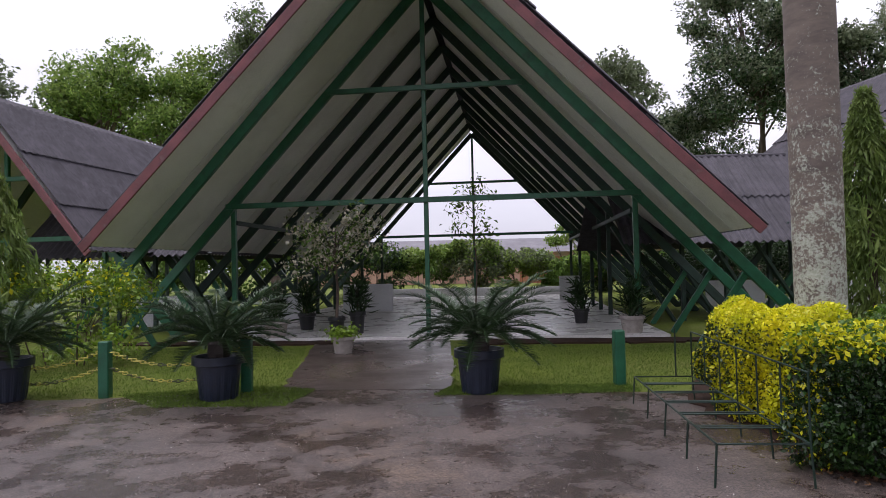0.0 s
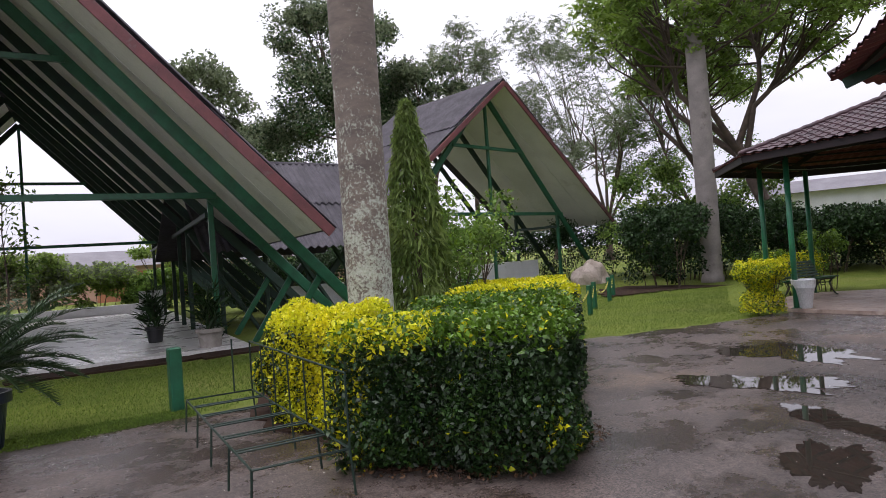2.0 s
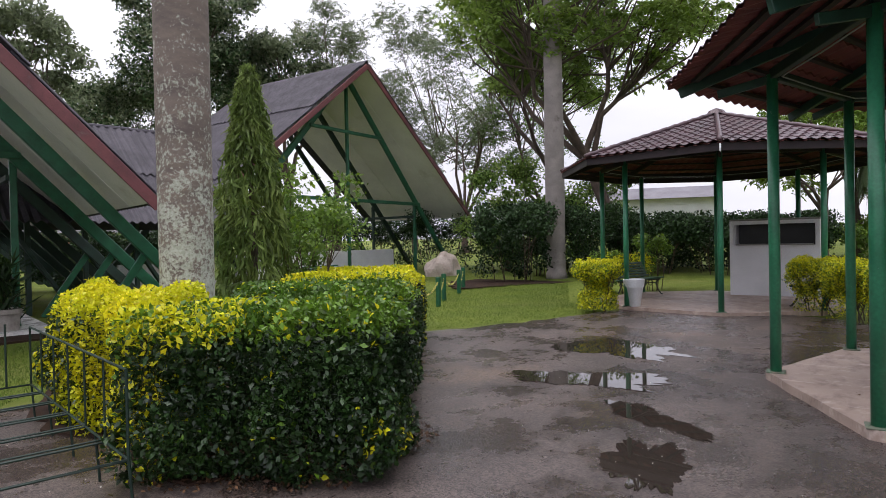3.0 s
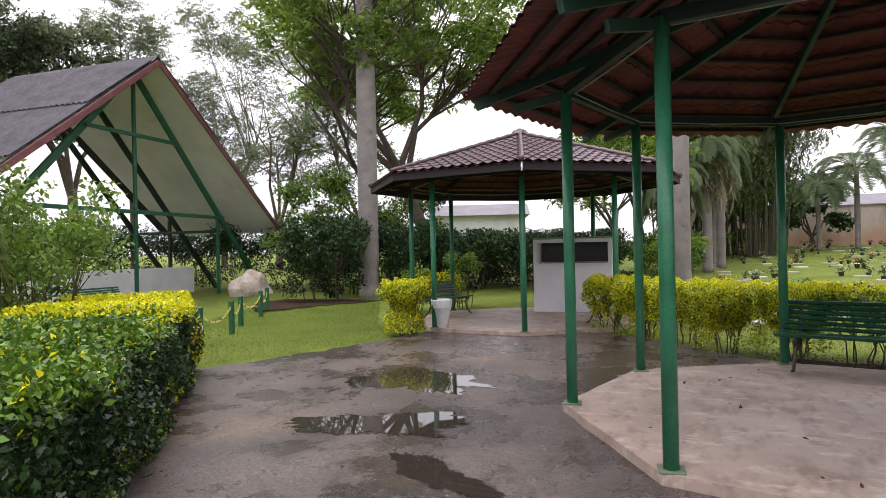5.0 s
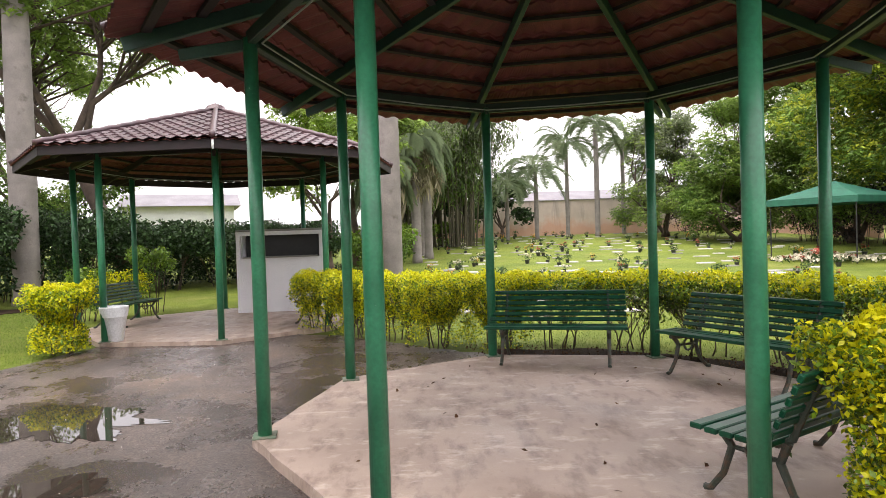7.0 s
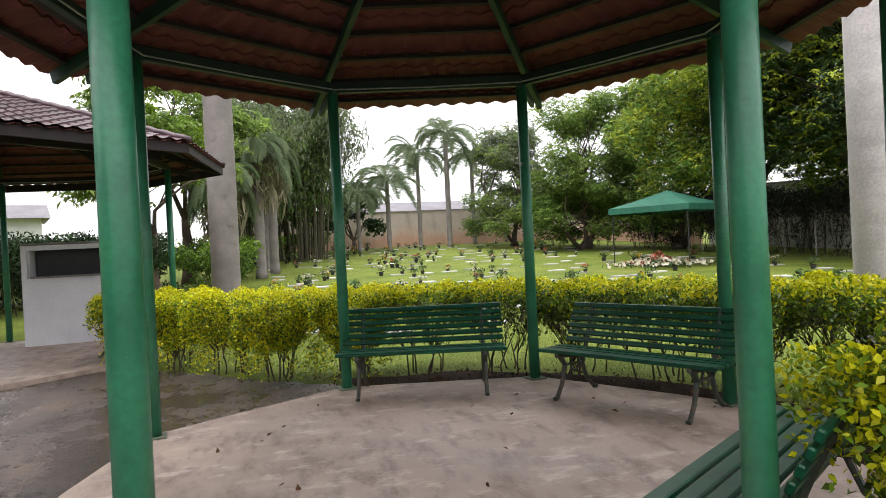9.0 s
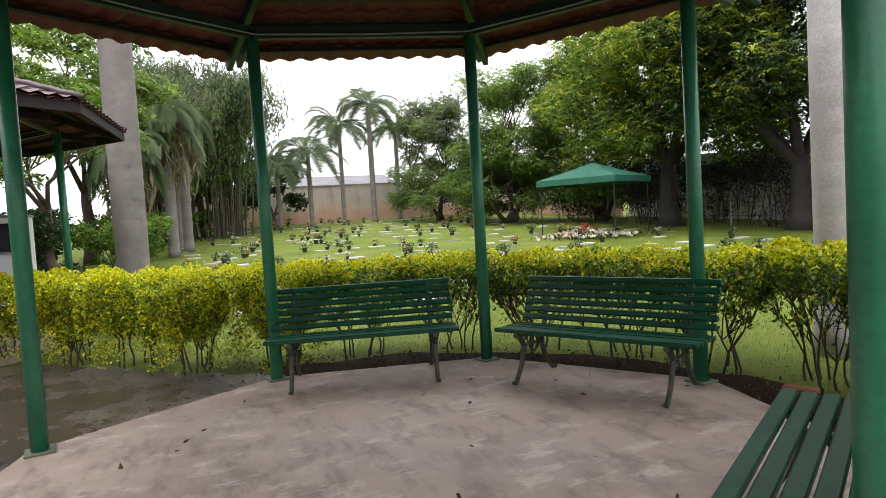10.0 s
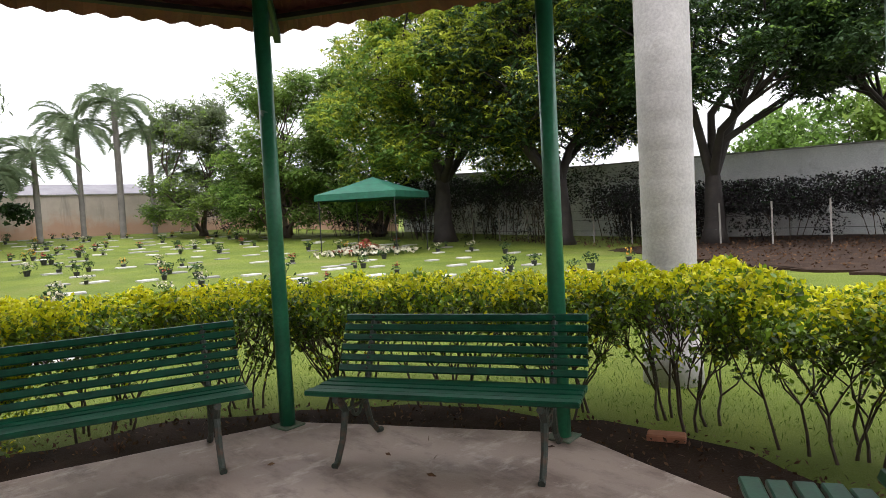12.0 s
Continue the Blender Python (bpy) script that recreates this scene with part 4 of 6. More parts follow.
def palm(m, label, height, r, seed, bark, fronds=14, length=3.0, leaf=0.6, mat=None, group="", crownshaft=True, droop=0.9, hanging=0, name="palm_tree", limp=0.35):
    rng = np.random.default_rng(seed)
    t = thing(name, label, "palm", m, group)
    prof = [(r * 1.18, -0.1), (r * 1.1, 0.25)]
    for i in range(int(height / 0.22)):
        z = 0.3 + i * 0.22
        q = z / height
        rr = r * (1.0 + 0.10 * sin(q * 3.0) - 0.16 * q)
        prof += [(rr, z), (rr * 0.997, z + 0.19), (rr * 0.993, z + 0.205)]
    part("trunk", Geo().lathe(prof, 24), bark, t, "", True)
    top = height + 0.2
    if crownshaft:
        part("crownshaft", Geo().lathe([(r * 0.85, height), (r * 0.95, height + 0.4), (r * 0.5, height + 1.3), (r * 0.2, height + 1.5)], 14), LIME_LEAF, t, "", True)
        top = height + 1.3
    for k in range(fronds):
        a = 2 * pi * k / fronds * 2.618 + rng.normal() * 0.2
        lift = rng.uniform(0.15, 1.5)
        pts, lf = frond(rng, (0, 0, top), a, length * rng.uniform(0.85, 1.1), lift, droop * rng.uniform(0.8, 1.15) + 0.25 * lift, 52, leaf, 0.15 if limp < 0.3 else 0.0, 0.03, limp)
        rib = part("frond", lf, mat or FROND, t)
        part("midrib", Geo().tube(pts, [0.03 * length / 3 * (1 - 0.09 * i) for i in range(9)], 4, False), mat or FROND, rib)
    for k in range(hanging):
        a = 2 * pi * k / hanging + rng.normal() * 0.2
        c = np.array([cos(a), sin(a), 0]) * r * 1.6
        p = c + np.stack([rng.normal(size=60) * 0.22, rng.normal(size=60) * 0.22, height - rng.uniform(0, 2.0, 60)], axis=1)
        part("dry_frond", leaves(rng, p, 0.9, 0.1, 0.0, 0.05, np.tile([cos(a) * 0.3, sin(a) * 0.3, -1.6], (60, 1))), DRY_FROND, t)
    return t


def pot(t, mat, r, h, ribs=0, name="pot", rim=1.12, foot=0.78):
    """A tapered flower pot with a rolled rim, filled with soil."""
    wob = (lambda a, z: 0.025 * cos(ribs * a) if z < h * 0.8 else 0) if ribs else None
    p = part(name, Geo().lathe([(r * foot * 0.9, 0), (r * foot, 0.01), (r * 0.97, h * 0.80), (r * rim, h * 0.82), (r * rim, h), (r * 1.0, h), (r * 0.94, h * 0.9), (0.01, h * 0.9)], 72 if ribs else 28, wobble=wob), mat, t)
    part("soil", Geo().lathe([(r * 0.92, h * 0.88), (r * 0.5, h * 0.93), (0.01, h * 0.95)], 16), SOIL, p)
    return p


def potted_cycad(m, label, seed, size=0.85):
    rng = np.random.default_rng(seed)
    t = thing("potted_cycad", label, "potted plant", m, "cycads in blue tubs")
    pot(t, POT_BLUE, 0.27, 0.52, 18)
    part("stem", Geo().lathe([(0.10, 0.46), (0.13, 0.55), (0.12, 0.66), (0.05, 0.72)], 14, wobble=lambda a, z: 0.15 * cos(9 * a + z * 60)), BARK_DARK, t)
    for k in range(54):
        a = k * 2.39996 + rng.normal() * 0.08
        q = k / 54
        pts, lf = frond(rng, (0.04 * cos(a), 0.04 * sin(a), 0.68), a, size * rng.uniform(0.85, 1.1), 1.35 - 1.2 * q + rng.normal() * 0.05, 0.62 - 0.2 * q, 58, 0.19, 0.3, 0.10, 0.1)
        f = part("frond", lf, CYCAD, t)
        part("midrib", Geo().tube(pts, [0.008 - 0.0007 * i for i in range(9)], 4, False), CYCAD, f)
    return t


# the planted bed beside the yard
def bed_yellow(p, high):
    along = p[:, 0]
    tops = np.where((along < -2.2) & (p[:, 1] > 0.15), 0.6, np.clip((along + 0.4) * 0.6, 0.05, 0.94))
    clump = np.sin(p[:, 0] * 9 + p[:, 2] * 7) * np.sin(p[:, 1] * 8 + p[:, 2] * 11) > 0.45
    flanks = np.where(along > 2.0, 0.25, np.where((p[:, 1] > 0.6) & (along < -2.5), 0.10, 0.0)) + 0.30 * clump * ((p[:, 1] < -0.6) & (p[:, 2] < 0.4))
    return high * tops + (1 - high) * flanks


hedge(at(6.12, 5.46, -0.02, 40.5), (3.12, 0.80, 0.5), "clipped hedge, dark green sides and lime to golden top", 135000, 0.04, 0.004, 7, 0.047, 0.97, bed_yellow)
hedge(at(3.93, 5.6, -0.02, 92), (0.85, 0.36, 0.54), "small clipped golden hedge behind the wire stand", 26000, 0.97, 0.6, 9, 0.042)
sheet("flower_bed", [(3.5, 4.1), (4.1, 3.3), (4.8, 3.45), (8.75, 6.75), (8.2, 8.4), (4.2, 7.6), (3.6, 6.6)], SOIL, "dark soil of the hedge bed", 0.018, 0.05, wob=0.06, seed=6, category="soil")
palm(at(4.55, 5.65), "tall royal palm trunk spotted with pale lichen", 10.5, 0.225, 3, LICHEN_BARK, 12, 3.4, 0.7, group="royal palms")
palm(at(20.3, 10.9), "tall royal palm behind dark shrubs", 10.0, 0.31, 4, PALM_BARK, 12, 3.2, 0.7, group="royal palms")
palm(at(18.2, 1.4), "royal palm behind the white booth", 9.5, 0.27, 5, PALM_BARK, 12, 3.2, 0.7, group="royal palms")
palm(at(9.38, -4.66, 0.0), "royal palm with a smooth pale grey trunk", 9.0, 0.203, 6, PALM_PALE, 12, 3.2, 0.7, group="royal palms")


def weeping(m, label, h, w, seed, n=5200):
    rng = np.random.default_rng(seed)
    t = thing("weeping_tree", label, "tree", m)
    part("trunk", Geo().tube([(0, 0, -0.1), (0.03, 0, h * 0.4), (0, 0.02, h * 0.9)], [0.06, 0.045, 0.015], 8), BARK, t)
    z = rng.uniform(0.12, 1, n) ** 0.8 * h
    a = rng.uniform(0, 2 * pi, n)
    r = w * np.clip(1.15 - (z / h) ** 2.2, 0.12, 1) * rng.uniform(0.5, 1, n) ** 0.5 * (1 + 0.18 * np.sin(5 * a + z * 4))
    p = np.stack([r * np.cos(a), r * np.sin(a), z], axis=1)
    d = np.stack([np.cos(a) * 0.5, np.sin(a) * 0.5, -1.2 + 0 * a], axis=1)
    part("leaves", leaves(rng, p, 0.2, 0.17, 0.2, 0.06, d), BAMBOO, t)
    return t


weeping(at(6.3, 7.3), "slim weeping tree with narrow hanging leaves", 3.6, 0.43, 31)
weeping(at(-5.9, 9.3), "weeping shrub with hanging pale leaves by the hall", 3.3, 0.75, 32)
shrub(at(7.3, 7.9), "loose green shrub with a few pale flowers", 1.9, 2.5, 41, (TREE_LEAF, LIME_LEAF, 0.3), 3800, 0.085, 0.15, 7)
shrub(at(8.3, 9.0), "loose green shrub near the chain posts", 1.8, 2.2, 42, (TREE_LEAF, LIME_LEAF, 0.4), 3200, 0.085, 0.15, 7)
shrub(at(-5.2, 10.6), "rounded bright green shrub beside the hall", 2.4, 1.75, 43, (LIME_LEAF, YELLOW_LEAF, 0.15), 4200, 0.09, 0.05, 7)
shrub(at(-7.2, 11.4), "rounded bright green shrub beside the hall", 2.2, 1.7, 44, (LIME_LEAF, YELLOW_LEAF, 0.1), 3600, 0.09, 0.05, 7)

# hedge of golden shrubs round the near gazebo
def privet(m, label, w, h, seed, n, group="golden shrubs round the gazebo", low=0.35, gold=0.75, trunks=5, leaf=0.044, skirt=0.8, old=0.62, waist=0.0, sparse=False):
    """Clipped privet bush: forked bare stems, sparse old leaves on the twigs, a dense crust of golden leaves on top."""
    rng = np.random.default_rng(seed)
    t = thing("shrub", label, "hedge shrub", m, group)
    ends, nodes = [], []
    for k in range(trunks):
        g = Geo()
        a = 2 * pi * k / trunks + rng.normal() * 0.4
        f = Vector((w * 0.26 * cos(a) * rng.uniform(0.3, 1), w * 0.26 * sin(a) * rng.uniform(0.3, 1), -0.04))
        fork = f + Vector((rng.normal() * 0.04, rng.normal() * 0.04, h * rng.uniform(0.18, 0.34)))
        g.tube([f, (f + fork) / 2 + Vector((rng.normal() * 0.015, rng.normal() * 0.015, 0)), fork], [0.011, 0.009, 0.008], 6)
        for j in range(3):
            b = a + rng.normal() * 0.9
            e = fork + Vector((w * 0.16 * cos(b), w * 0.16 * sin(b), h * rng.uniform(0.22, 0.36)))
            g.tube([fork, fork.lerp(e, 0.5) + Vector(rng.normal(size=3)) * 0.02, e], [0.007, 0.0055, 0.004], 5)
            nodes.append(fork.lerp(e, 0.6))
            for q in range(5 if sparse else 3):
                d = b + rng.normal() * 1.1
                tip = e + Vector((w * 0.13 * cos(d), w * 0.13 * sin(d), h * rng.uniform(0.1, 0.3)))
                g.tube([e, e.lerp(tip, 0.5) + Vector(rng.normal(size=3)) * 0.015, tip], [0.005, 0.0035, 0.002], 4)
                ends.append(tip)
            nodes.append(e)
        part("stem", g, TWIG, t)
    # crust: a bumpy lid of clumps under the clipped top, thinning down the flanks
    m1 = int(n * (0.62 if sparse else 0.48))
    u = rng.uniform(-0.5, 0.5, (m1, 2))
    u = np.sign(u) * np.abs(2 * u) ** 0.85 / 2
    lid = h * (0.91 + 0.085 * np.sin(u[:, 0] * 11 + seed) * np.sin(u[:, 1] * 9 + 2 * seed) + 0.02 * np.sin(u[:, 0] * 31) * np.sin(u[:, 1] * 27))
    edge = np.clip((np.max(np.abs(u), axis=1) - 0.36) / 0.14, 0, 1)
    depth = np.abs(rng.normal(size=m1)) * h * ((0.05 if sparse else 0.06) + (0.06 if sparse else 0.10) * edge)
    top = np.column_stack([u[:, 0] * w, u[:, 1] * w, lid - 0.06 * h * edge ** 2 - depth])
    # clumps along the twigs
    c = np.array([list(v) for v in ((ends + nodes[::3]) if sparse else (ends + nodes * 2))])
    c = c[c[:, 2] > low * h]
    m2 = n - m1
    s = w * 0.04
    side = c[rng.integers(0, len(c), m2)] + rng.normal(size=(m2, 3)) * np.array([s, s, s * 0.9])
    if skirt > 0:
        m3 = int(m2 * 0.5 * skirt)
        a = rng.uniform(0, 2 * pi, m3)
        zz = rng.uniform(low, 0.85, m3)
        gap = (np.sin(a * 5 + seed) * np.sin(zz * 9 + a * 2) > -0.05) | (skirt > 2)
        r = w * 0.5 * rng.uniform(0.62, 1.0, m3)
        side = np.concatenate([side, np.column_stack([r * np.cos(a), r * np.sin(a), zz * h])[gap]])
    p = np.concatenate([top, side])
    p[:, :2] *= (1 - waist * np.exp(-((p[:, 2:3] / h - 0.5) / 0.13) ** 2))
    p = p[p[:, 2] > 0.05]
    z = p[:, 2] / h
    q = rng.random(len(p))
    is_y = q < gold * np.clip((z - 0.80) / 0.13, 0.09 if old > 0.4 else 0.55, 1)
    is_d = ~is_y & (rng.random(len(p)) < old * np.clip((0.92 - z) / 0.25, 0, 1))
    for nm, mask, mt in (("golden_leaves", is_y, YELLOW_LEAF), ("leaves", ~is_y & ~is_d, LIME_LEAF), ("old_leaves", is_d, PRIVET_OLD)):
        part(nm, leaves(rng, p[mask], leaf, 0.58, 0.4, 0.12), mt, t)
    return t


ring = [(14.2, 2.25), (13.5, 1.65), (12.85, 1.0), (12.25, 0.42), (12.0, -0.35), (11.8, -1.1), (11.5, -1.9), (11.05, -2.6), (10.4, -3.15), (9.6, -3.5), (8.8, -3.75), (8.0, -3.8), (7.25, -3.55)]
for k in range(5):
    privet(at(*ring[k]), "golden privet shrub leafy down to the ground by the gazebo", 0.98, 1.02, 56 + k, 20000, low=0.04, gold=0.95, trunks=8, leaf=0.033, skirt=0.8, old=0.32)
proto = [privet(at(*ring[k]), "golden-topped privet shrub with bare lower stems by the gazebo", 1.06, 1.0, 57 + k, 8200, low=0.30, gold=0.85, trunks=8, leaf=0.042, skirt=0.0, old=0.6, sparse=True) for k in range(5, 9)]
for k in range(9, len(ring)):
    sc = 0.98 + 0.08 * sin(k * 2.1)
    copy_thing(proto[k % 4], at(*ring[k], 0, 90 * k + 40) @ Matrix.Diagonal((1, 1, sc, 1)))
privet(at(6.2, -1.72), "leafy golden privet bush beside the gazebo post", 1.16, 1.14, 75, 30000, low=0.08, gold=0.95, trunks=6, leaf=0.034, skirt=2.6, old=0.2)
privet(at(12.72, 5.72), "golden shrub in two clipped tiers by a gazebo post", 0.78, 1.02, 76, 8000, "", low=0.06, gold=1.0, trunks=5, leaf=0.044, skirt=2.6, old=0.3, waist=0.42)
shrub(at(16.75, 6.8), "small golden shrub behind the gazebo bench", 1.1, 1.0, 77, (LIME_LEAF, YELLOW_LEAF, 0.8), 2200, 0.055, 0.1, 7, "hedge shrub")
shrub(at(17.6, 6.5), "thin green shrub beside the white booth", 1.0, 1.5, 78, (TREE_LEAF, LIME_LEAF, 0.5), 1400, 0.08, 0.15, 6)
shrub(at(16.6, 7.4), "thin green shrub behind the gazebo", 0.9, 1.1, 79, (TREE_LEAF, LIME_LEAF, 0.5), 1000, 0.08, 0.15, 6)


# dark screen of shrubs behind the lawn
for k, (x, y, w, h) in enumerate(((18.7, 11.5, 2.3, 2.5), (21.0, 12.2, 2.4, 2.7), (21.6, 10.2, 3.0, 2.5), (22.9, 8.6, 3.0, 2.3), (23.5, 6.6, 3.0, 2.2), (24.0, 4.6, 2.8, 2.0), (25.0, 9.6, 3.0, 2.2), (26.0, 7.4, 3.0, 2.0), (27.2, 5.2, 3.0, 2.1), (13.0, 22.6, 3.2, 2.0), (10.0, 22.8, 3.0, 2.0), (16.0, 26.0, 3.6, 2.6), (19.0, 25.5, 3.6, 2.8), (22.0, 24.5, 3.6, 2.8), (24.5, 22.5, 3.6, 2.8), (23.5, 18.5, 3.4, 2.6), (26.0, 15.5, 3.4, 2.8))):
    shrub(at(x, y, rise(x, y)), "dense dark green shrub in a screening row", w, h * (0.9 if x > 22 and y < 10 else 1.0), 100 + k, (SHRUB, TREE_DARK, 0.6), 8000, 0.115, 0.0, 8, "shrub", "dark screening shrubs", lumps=16)
for k, (x, y, w, h) in enumerate(((26.5, 2.4, 2.6, 1.5), (30.5, 2.6, 2.6, 1.6), (34.5, 2.4, 2.8, 1.6), (38.0, 1.6, 2.8, 1.5), (41.0, 0.6, 2.6, 1.4), (44.5, -1.6, 2.4, 1.3))):
    shrub(at(x, y, rise(x, y)), "light green clipped shrub along the burial lawn", w, h, 130 + k, (TREE_LEAF, LIME_LEAF, 0.5), 2600, 0.15, 0.0, 7, "shrub", "shrubs along the burial lawn")

# trees round the place
T = tree
T(at(-17.2, 42.1), "wide umbrella-shaped tree behind the halls", 15.8, (7.2, 8.6), 0.4, TREE_LEAF, 200, 34000, 0.27, 54, lobe=(0.16, 0.28), extra=(TREE_LIGHT, 0.95))
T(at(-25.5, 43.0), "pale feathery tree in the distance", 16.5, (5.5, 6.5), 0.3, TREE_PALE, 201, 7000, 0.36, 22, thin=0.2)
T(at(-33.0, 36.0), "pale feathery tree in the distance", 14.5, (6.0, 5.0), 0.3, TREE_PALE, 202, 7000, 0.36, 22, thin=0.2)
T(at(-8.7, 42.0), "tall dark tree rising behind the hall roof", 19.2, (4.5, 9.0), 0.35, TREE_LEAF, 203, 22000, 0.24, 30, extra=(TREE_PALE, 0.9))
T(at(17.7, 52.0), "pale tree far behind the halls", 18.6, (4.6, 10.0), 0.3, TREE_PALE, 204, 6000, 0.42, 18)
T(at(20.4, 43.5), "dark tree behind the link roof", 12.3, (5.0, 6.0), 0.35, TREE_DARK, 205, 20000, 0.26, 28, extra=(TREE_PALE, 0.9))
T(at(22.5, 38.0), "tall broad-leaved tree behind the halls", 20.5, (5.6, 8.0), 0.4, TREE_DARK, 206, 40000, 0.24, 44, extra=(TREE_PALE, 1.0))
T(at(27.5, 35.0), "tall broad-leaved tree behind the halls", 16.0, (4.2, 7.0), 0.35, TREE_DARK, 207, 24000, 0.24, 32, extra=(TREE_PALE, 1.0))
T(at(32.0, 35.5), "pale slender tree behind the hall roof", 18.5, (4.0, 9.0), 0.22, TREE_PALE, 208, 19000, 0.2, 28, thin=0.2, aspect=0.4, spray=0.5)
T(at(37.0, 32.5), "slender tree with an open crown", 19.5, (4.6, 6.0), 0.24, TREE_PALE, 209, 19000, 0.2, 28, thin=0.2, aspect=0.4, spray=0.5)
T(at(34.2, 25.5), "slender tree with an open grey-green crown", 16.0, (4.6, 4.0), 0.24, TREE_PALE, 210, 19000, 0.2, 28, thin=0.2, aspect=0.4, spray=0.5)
T(at(36.0, 20.5), "slender tree with an open grey-green crown", 15.0, (4.6, 4.0), 0.22, TREE_LEAF, 211, 19000, 0.2, 28, thin=0.2, aspect=0.4, spray=0.5)
T(at(24.7, 10.4, 0.3), "spreading tree with drooping light green leaves", 13.5, (6.8, 6.4), 0.26, TREE_LIGHT, 212, 29000, 0.25, 90, BARK, lobe=(0.11, 0.19), base=4.4, lean=(-1.2, 1.0), aspect=0.40, extra=(LIME_LEAF, 0.3), spray=0.42)
T(at(22.9, 14.6, 0.2), "bushy green tree behind the dark shrubs", 4.6, (2.3, -0.4), 0.1, TREE_LEAF, 230, 9000, 0.15, 26, base=1.2, extra=(TREE_LIGHT, 0.5))
T(at(25.6, 12.2, 0.3), "bushy green tree behind the dark shrubs", 4.2, (2.3, -0.4), 0.1, TREE_LEAF, 231, 8000, 0.16, 24, base=1.2, extra=(TREE_LIGHT, 0.5))
T(at(30.0, 3.6, 0.5), "light green tree behind the gazebo", 8.6, (3.8, 2.4), 0.2, TREE_LIGHT, 213, 13000, 0.24, 34, base=2.6, aspect=0.4, lobe=(0.15, 0.25), spray=0.4)
T(at(23.6, 3.6, 0.3), "leafy light green tree beside the palm", 6.2, (2.5, 1.9), 0.12, TREE_LIGHT, 229, 6500, 0.2, 24, base=1.9, aspect=0.4, lobe=(0.15, 0.25), extra=(LIME_LEAF, 0.6), spray=0.35)
T(at(26.5, 14.5, 0.3), "spreading light green tree", 12.5, (4.6, 6.6), 0.25, TREE_LIGHT, 214, 13000, 0.27, 40, base=4.5, aspect=0.4, lobe=(0.14, 0.22), spray=0.42)
def bamboo(m, label, h, w, seed, culms=60, n=36000):
    """A clump of arching culms with fine pale leaves and bare canes below."""
    rng = np.random.default_rng(seed)
    t = thing("bamboo_clump", label, "bamboo", m, "bamboo clumps")
    cs = []
    for k in range(culms):
        a, r = rng.uniform(0, 2 * pi), w * 0.42 * rng.random() ** 0.5
        f = Vector((r * cos(a), r * sin(a), -0.1))
        hh = h * rng.uniform(0.72, 1.0)
        out = Vector((cos(a), sin(a), 0)) * w * rng.uniform(0.1, 0.5)
        pts = [f, f + out * 0.12 + Vector((0, 0, hh * 0.4)), f + out * 0.45 + Vector((0, 0, hh * 0.78)), f + out + Vector((0, 0, hh * 0.92))]
        part("culm", Geo().tube(pts, [0.05, 0.045, 0.03, 0.01], 5), CANE, t)
        for q in range(n // culms):
            s = rng.uniform(0.13, 1) ** 0.6 * 3
            i = min(2, int(s))
            v = Vector(pts[i]).lerp(Vector(pts[i + 1]), s - i)
            cs.append(np.array(v) + rng.normal(size=3) * np.array([0.34, 0.34, 0.3]))
    cs = np.array(cs)
    d = np.column_stack([rng.normal(size=(len(cs), 2)) * 0.4, -np.ones(len(cs))])
    # Hazed pale leaves above, greener ones more frequent towards the foot.
    old = rng.random(len(cs)) < np.clip(0.95 - cs[:, 2] / h, 0.08, 0.7)
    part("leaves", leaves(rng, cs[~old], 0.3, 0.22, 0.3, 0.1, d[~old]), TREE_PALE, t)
    part("old_leaves", leaves(rng, cs[old], 0.3, 0.22, 0.3, 0.1, d[old]), TREE_LEAF, t)
    return t


bamboo(at(40.5, -0.9, 1.0), "tall pale bamboo clump with bare canes below", 9.3, 4.2, 215)
bamboo(at(37.6, 2.0, 0.95), "tall pale bamboo clump with bare canes below", 8.6, 4.0, 216)
T(at(44.0, 0.6, 1.0), "tall dark tree behind the bamboo", 9.6, (4.2, 1.0), 0.25, TREE_DARK, 217, 9000, 0.34, 24)
T(at(47.0, 1.5, 1.3), "dark tree beside the burial lawn", 8.0, (3.6, 1.0), 0.25, TREE_DARK, 217, 6000, 0.36, 18)
T(at(47.0, -4.6, 1.3), "low dark tree by the old wall", 4.6, (2.6, 0.8), 0.15, TREE_DARK, 218, 3600, 0.3, 14)
T(at(43.0, -14.4, 1.2), "light tree at the edge of the burial lawn", 7.6, (3.4, -0.2), 0.2, TREE_LIGHT, 219, 44000, 0.17, 44, extra=(TREE_PALE, 0.9), aspect=0.45, spray=0.3, lobe=(0.2, 0.36))
T(at(37.5, -16.6, 1.0), "broad green tree at the edge of the burial lawn", 8.4, (4.2, -0.8), 0.3, TREE_LEAF, 220, 70000, 0.17, 52, extra=(TREE_LIGHT, 0.95), aspect=0.45, spray=0.32, lobe=(0.2, 0.34))
T(at(33.6, -20.0, 0.8), "broad green tree at the edge of the burial lawn", 9.2, (4.4, -0.8), 0.3, TREE_LEAF, 221, 70000, 0.17, 52, extra=(TREE_LIGHT, 0.95), aspect=0.45, spray=0.32, lobe=(0.2, 0.34))
T(at(27.5, -19.0, 0.4), "large dark-trunked tree with yellow-green top leaves", 12.0, (6.2, 1.6), 0.42, TREE_LEAF, 222, 105000, 0.19, 84, BARK_DARK, 2.6, extra=(TREE_YELLOW, 0.95), aspect=0.45, spray=0.34, lobe=(0.15, 0.27))
